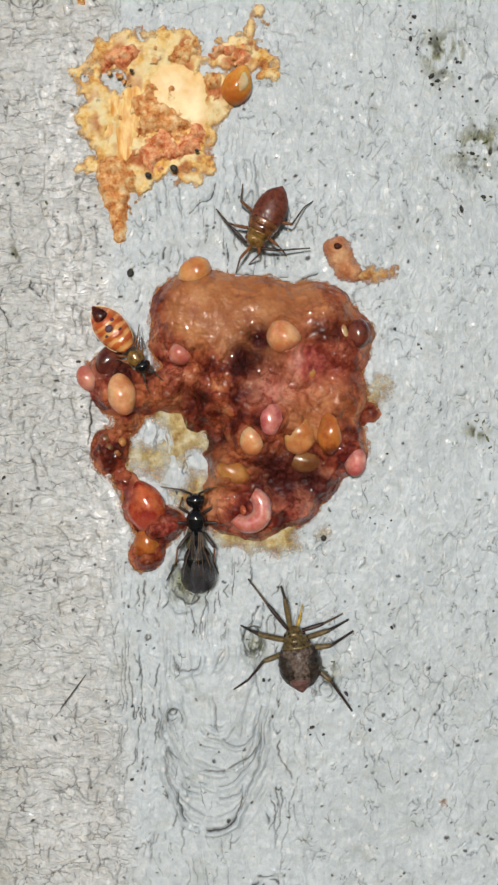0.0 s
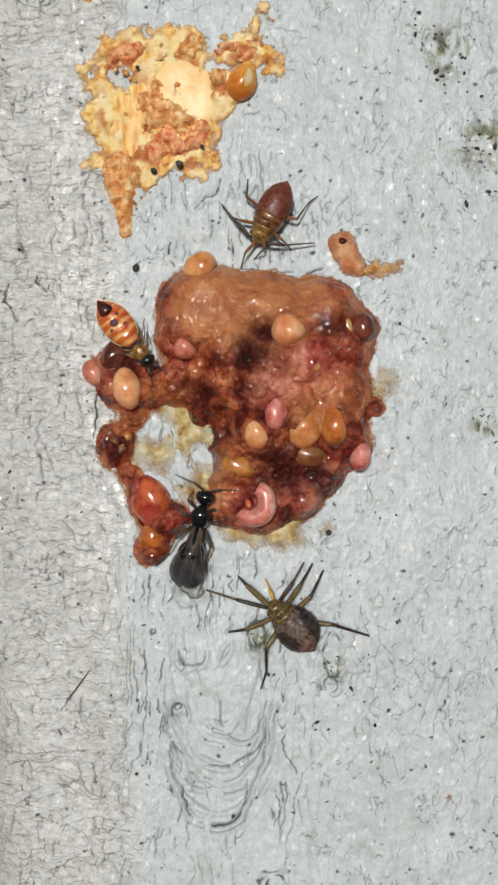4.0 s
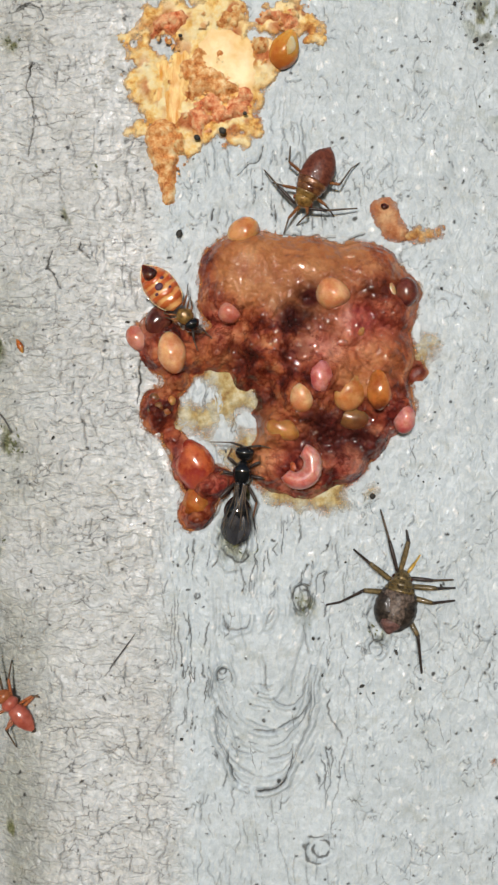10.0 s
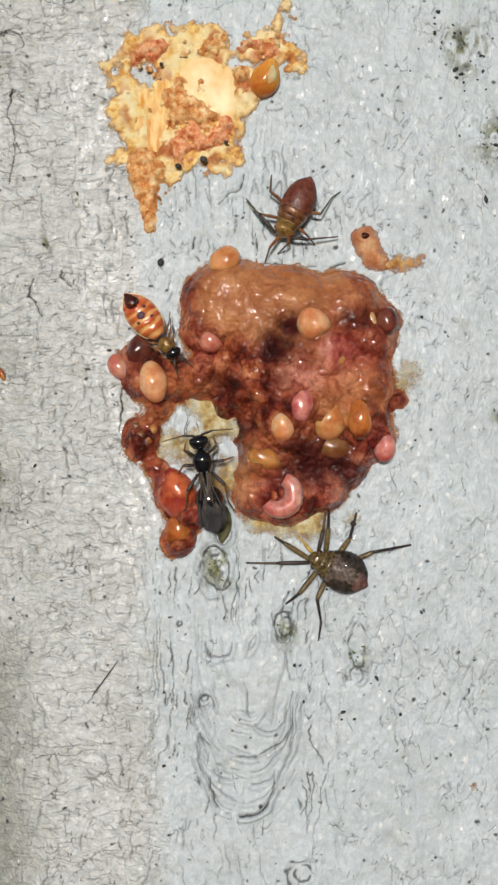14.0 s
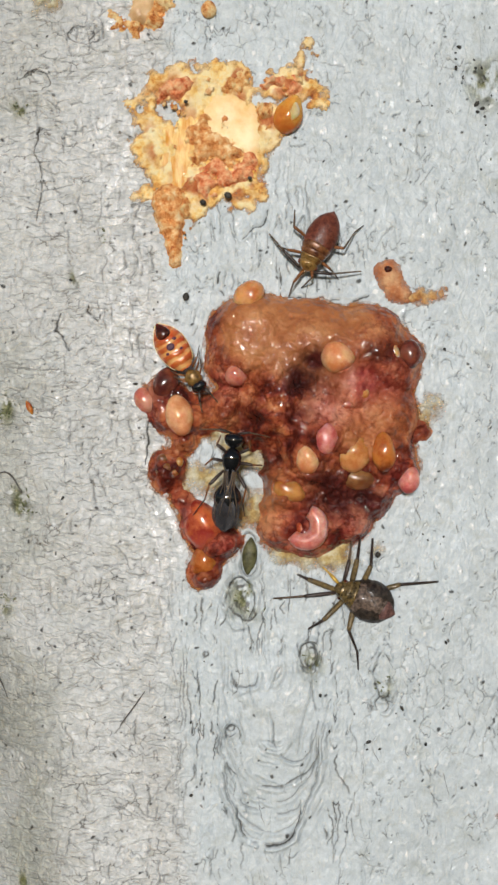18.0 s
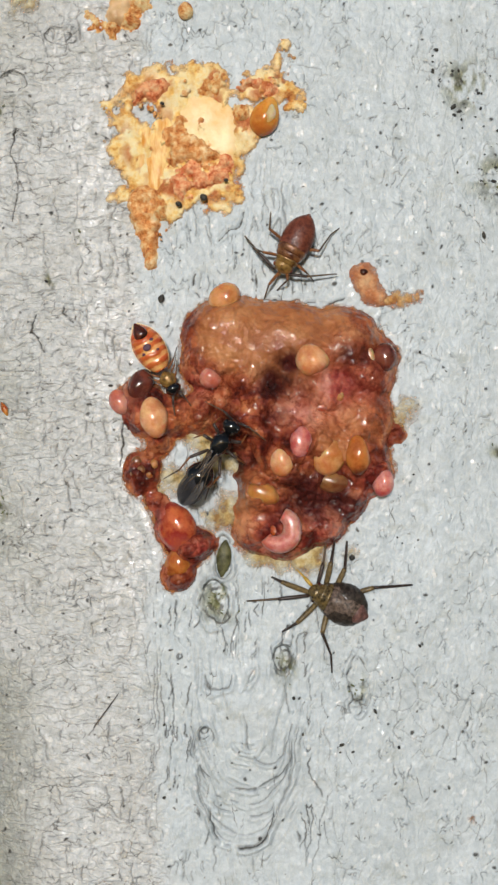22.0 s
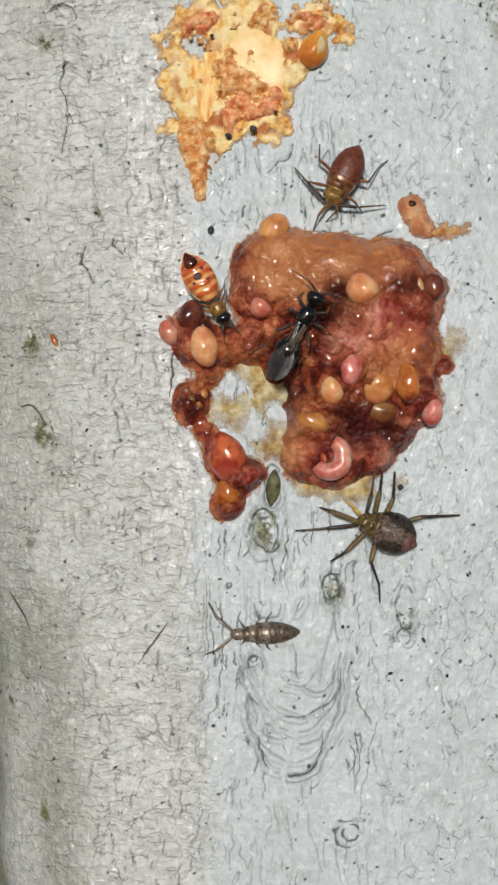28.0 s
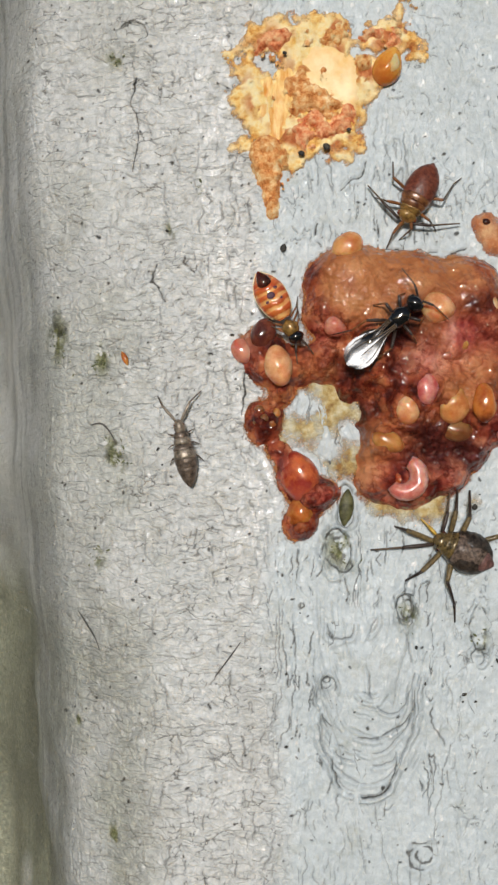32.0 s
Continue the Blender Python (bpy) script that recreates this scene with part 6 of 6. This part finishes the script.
def black_wasp():
    """Its place is under the thorax."""
    wings = []
    thing = root("black_wasp", on_bark(-1.71, -2.46, 0), "small shiny black wasp with smoky folded wings", "insect")
    part("head", ball(bmesh.new(), (0, 0.64, 0.52), (0.295, 0.25, 0.27), 20, 12), BLACK_SHELL, thing)
    for s in (-1, 1):
        part("eye", ball(bmesh.new(), (s * 0.215, 0.67, 0.55), (0.10, 0.15, 0.17), 12, 8), BLACK_SHELL, thing)
    part("thorax", wavy(egg_profile(-0.52, 0.44, 0.32, 0.60, 2, 0.05, 18), bmesh.new(), 22, 0.9, 0.54, 51, 0.012), BLACK_SHELL, thing)
    part("waist", lathe(bmesh.new(), [(-0.74, 0.06), (-0.6, 0.05), (-0.45, 0.06), (-0.36, 0.10)], 12, 1.0, 0.5), BLACK_SHELL, thing)
    part("abdomen", wavy(egg_profile(-1.80, -0.62, 0.46, 0.50, 5, 0.03), bmesh.new(), 22, 0.85, 0.46, 53, 0.01), BLACK_SHELL, thing)
    for s in (-1, 1):
        w = part("wing", wing_sheet(s, 1.95, 0.78), WING, thing, "smoky translucent wing")
        w.matrix_basis = wing_at(s, -3, 6)
        for out in (0.46, 0.10, -0.28):
            vein = [(s * (0.10 + 0.10 * t + out * 0.78 * (0.18 + 0.82 * step(0.16, 0.70, np.array(t)).item()) * 0.98), -1.95 * t, 0.045 + 0.03 * t) for t in (0.02, 0.15, 0.3, 0.45, 0.6, 0.75)]
            part("vein", tube(bmesh.new(), vein, [0.022, 0.02, 0.018, 0.016, 0.012, 0.008], 5), LEG_BROWN, w)
        wings.append(w)
    legs = []
    for pts, hs in (
        (((-.22, .25), (-.52, .45), (-.45, .75)), (.42, .5, .06)), (((.22, .25), (.52, .42), (.50, .72)), (.42, .5, .06)),
        (((-.25, -.05), (-.62, -.02), (-.85, -.25)), (.42, .5, .06)), (((.25, -.05), (.68, -.08), (.98, -.05)), (.42, .5, .06)),
        (((-.22, -.35), (-.62, -.85), (-.72, -1.35), (-1.05, -1.9)), (.42, .55, .25, .05)), (((.22, -.35), (.55, -.85), (.50, -1.35), (.62, -1.75)), (.42, .55, .25, .05)),
    ):
        legs.append(limb(thing, "leg", pts, hs, 0.055, (LEG_DARK, LEG_RUST, LEG_DARK)))
    feelers = [limb(thing, "feeler", [(s * 0.10, 0.86), (s * 0.45, 1.02), (s * 1.10, 1.12)], (0.55, 0.62, 0.42), 0.04, (LEG_DARK, LEG_BROWN)) for s in (-1, 1)]
    return thing, legs, feelers, wings


BROWN = brown_bug()
DARK = dark_bug()
RED = red_bug(0.6, -16, -60, "small bright red bug walking on bark")
RED_TOO = red_bug(4.4, -17, 0, "small red bug at the foot of the view")
GREY = grey_springtail()
BANDED = banded_nymph()
WASP = black_wasp()


# ---- movement ----
def stepped(limbs, spans, swing, beat):
    """Legs swing in turn while their owner walks, in the spans of seconds given, and rest between."""
    for k, ob in enumerate(limbs):
        rest = ob.matrix_basis.copy()
        turn = lambda d: rest @ Matrix.Rotation(radians(d), 4, "Z")
        rows = [(0.0, rest)]
        for lo, hi in spans:
            rows.append((lo, rest)) if lo > rows[-1][0] + 0.05 else None
            t, s = lo + beat, 1 if k % 2 else -1
            while t < hi - 0.02:
                rows.append((t, turn(swing * s)))
                t, s = t + beat, -s
            rows.append((hi, rest))
        if rows[-1][0] < 31.95:
            rows.append((32.0, rest))
        walk(ob, rows)


def motions():
    def path(rows, lift=0.0, ahead=0.0):
        out = []
        for t, x, z, a, *h in rows:
            out.append((t, on_bark(x + ahead * math.sin(radians(a)), z + ahead * math.cos(radians(a)), a, h[0] if h else lift)))
        return out

    walk(DARK[0], path((
        (0.0, 1.57, -7.07, -10), (0.5, 1.53, -6.89, -11), (1.5, 1.62, -6.83, -14), (2.0, 1.56, -6.57, -36), (2.5, 1.44, -6.40, -36), (3.0, 1.38, -6.18, -38), (3.5, 1.42, -6.15, -45),
        (5.5, 1.24, -5.98, -47), (6.5, 1.36, -6.04, -46), (7.0, 1.50, -6.10, -43), (8.0, 1.42, -6.03, -46), (9.0, 1.25, -6.00, -47), (9.2, 1.6, -6.3, -25), (9.5, 2.90, -6.76, 12), (10.0, 2.98, -6.65, 14),
        (10.5, 3.27, -6.41, -17), (11.0, 3.27, -6.29, -26), (11.5, 3.14, -5.96, -35), (12.0, 2.74, -5.02, -54), (12.5, 2.63, -4.86, -55), (13.0, 2.58, -4.81, -59), (13.5, 2.38, -4.69, -63), (14.0, 2.06, -4.60, -65), (14.5, 2.00, -4.55, -68),
        (16.5, 2.11, -4.53, -67), (25.5, 2.11, -4.53, -67), (29.0, 2.08, -4.57, -67), (32.0, 2.12, -4.53, -67)), 0.0, 0.49))
    stepped(DARK[1], ((0.1, 0.6), (1.5, 3.5), (6.0, 7.2), (8.9, 9.6), (10.0, 12.2), (13.0, 14.5)), 9, 0.25)
    stepped(DARK[2], ((0.5, 3.4), (6.2, 8.0), (9.0, 14.2), (17.0, 19.0)), 6, 0.4)
    walk(WASP[0], path((
        (0.0, -1.71, -2.46, -2, 0.1), (3.0, -1.68, -2.48, -2, 0.1), (3.5, -1.70, -2.50, 8, 0.1), (5.5, -1.80, -2.61, 18, 0.1), (8.0, -1.83, -2.64, 18, 0.1), (8.5, -1.85, -2.50, 12, 0.1), (9.0, -1.88, -2.47, 5, 0.1), (9.5, -1.77, -2.33, 7, 0.1),
        (10.0, -1.83, -2.30, 7, 0.12), (10.5, -1.71, -2.03, 0, 0.15), (11.0, -1.82, -1.77, -4, 0.2), (11.5, -1.77, -1.77, -14, 0.2), (12.0, -1.76, -1.70, -12, 0.2), (12.5, -1.85, -1.56, -12, 0.25), (13.0, -2.08, -1.38, -12, 0.25), (13.5, -2.12, -1.05, -7, 0.3), (14.0, -2.50, -1.03, -10, 0.3), (14.5, -2.35, -0.77, 1, 0.35),
        (16.5, -2.25, 0.16, 5, 0.55), (17.0, -2.38, 0.16, 6, 0.55), (18.5, -2.38, 0.05, 7, 0.55), (19.0, -2.33, 0.26, 6, 0.6), (19.5, -2.19, 0.35, -3, 0.6), (20.0, -2.28, 0.36, 2, 0.6), (20.5, -2.16, 0.67, 10, 0.7), (21.0, -2.12, 0.70, 8, 0.7), (21.5, -2.03, 0.68, 24, 0.75), (22.0, -1.90, 0.66, 33, 0.75), (22.5, -1.67, 0.96, 27, 0.8), (23.0, -1.74, 1.29, 22, 0.8),
        (23.5, -1.43, 1.64, 22, 0.85), (24.0, -1.12, 1.89, 28, 0.9), (24.5, -1.00, 2.14, 34, 0.95), (25.0, -0.80, 2.20, 38, 0.95), (25.5, -0.80, 2.25, 38, 0.95), (27.5, -0.80, 2.32, 31, 0.95), (28.5, -0.83, 2.41, 27, 0.95), (29.5, -0.82, 2.43, 33, 0.95), (30.0, -0.77, 2.48, 37, 0.95), (30.5, -0.48, 2.68, 33, 0.95), (31.0, -0.27, 2.96, 28, 0.95), (31.5, -0.34, 3.03, 35, 0.95), (32.0, -0.29, 2.96, 48, 0.95))))
    stepped(WASP[1], ((3.0, 3.6), (8.0, 9.6), (10.0, 11.6), (12.0, 14.5), (18.5, 24.6), (30.0, 31.2)), 7, 0.3)
    stepped(WASP[2], ((0.5, 3.5), (6.0, 14.4), (17.0, 25.4), (28.0, 31.8)), 14, 0.5)
    for side, wing in zip((-1, 1), WASP[3]):
        flat = pose(side * 0.02 * MM, -0.30 * MM, (0.86 + 0.02 * side) * MM, 5, -6, side * -7)
        walk(wing, [(0.0, wing_at(side, -3, 11)), (3.5, wing_at(side, -3, 11)), (5.5, wing_at(side, 3, 11)), (8.0, wing_at(side, 3, 11)), (9.0, wing_at(side, -3, 11)), (11.0, wing_at(side, -6, 12)),
                    (22.0, wing_at(side, -7, 18)), (30.3, wing_at(side, -8, 18)), (30.8, flat), (32.0, flat)])
    walk(RED[0], path((
        (0.0, 2.0, -19.0, -30), (5.2, 1.5, -16.2, -40), (5.7, 1.25, -15.3, -40), (6.0, 1.0, -14.75, -45), (6.5, 0.45, -14.55, -62), (7.0, -1.42, -13.35, -62), (7.5, -2.93, -13.06, -83), (8.0, -4.53, -12.98, -70), (8.5, -6.04, -12.16, -64), (9.0, -7.40, -11.50, -54), (9.5, -8.33, -10.70, -55), (10.0, -9.01, -10.35, -42), (11.0, -9.11, -10.28, -40), (11.5, -9.22, -10.16, -45),
        (12.0, -9.70, -9.90, -70), (13.0, -10.6, -10.3, -125), (14.5, -10.9, -13.0, -170), (17.0, -11.0, -19.0, -178), (21.0, -10.5, -26.0, -180), (32.0, -10.5, -30.0, -180)), 0.0, 0.43))
    stepped(RED[1], ((5.2, 10.2), (11.2, 14.0)), 18, 0.15)
    stepped(RED[2], ((5.2, 11.5),), 8, 0.4)
    walk(RED_TOO[0], path(((0.0, 5.5, -24.0, -20), (23.5, 5.2, -20.0, -20), (25.2, 4.5, -15.9, -8), (25.5, 4.3, -15.55, -10), (25.9, 4.4, -15.5, 30), (27.2, 6.8, -17.5, 110), (28.0, 9.0, -20.0, 140), (32.0, 9.5, -26.0, 170))))
    stepped(RED_TOO[1], ((23.5, 28.0),), 16, 0.17)
    walk(GREY[0], path((
        (0.0, 7.5, -24.0, -25), (21.5, 6.2, -19.5, -25), (23.2, 4.5, -14.2, 2), (23.5, 4.71, -12.53, 8), (24.0, 4.74, -12.45, 6), (24.5, 4.51, -10.24, -12), (25.0, 3.67, -9.17, -33), (25.3, 3.15, -8.35, -45), (25.5, 2.94, -8.30, -50),
        (26.5, 1.1, -7.6, -80), (27.5, -0.45, -7.82, -94), (28.0, -2.1, -7.76, -92), (28.5, -3.45, -7.75, -90), (29.0, -4.13, -7.70, -88), (29.3, -4.25, -7.6, -75), (29.5, -4.30, -7.40, -52), (30.0, -5.10, -6.15, -30), (30.5, -5.80, -4.60, -30), (31.0, -6.60, -3.05, -30), (31.5, -7.20, -1.60, -24), (31.7, -7.25, -1.45, -14), (32.0, -7.12, -1.30, -11))))
    stepped(GREY[1], ((22.5, 24.0), (24.0, 25.5), (26.0, 28.8), (29.2, 31.6)), 18, 0.14)
    stepped(GREY[2], ((23.0, 25.5), (27.0, 31.8)), 9, 0.35)
    walk(BANDED[0], path(((0.0, -3.42, 2.45, 140), (9.0, -3.44, 2.46, 140), (14.5, -3.44, 2.48, 141), (17.0, -3.43, 2.50, 145), (20.0, -3.44, 2.49, 147), (23.0, -3.44, 2.49, 150), (28.0, -3.46, 2.49, 149), (32.0, -3.50, 2.49, 149)), 0.25))
    stepped(BROWN[2], ((0.3, 3.5), (5.0, 9.0), (13.0, 17.0), (22.0, 25.0)), 4, 0.7)


motions()
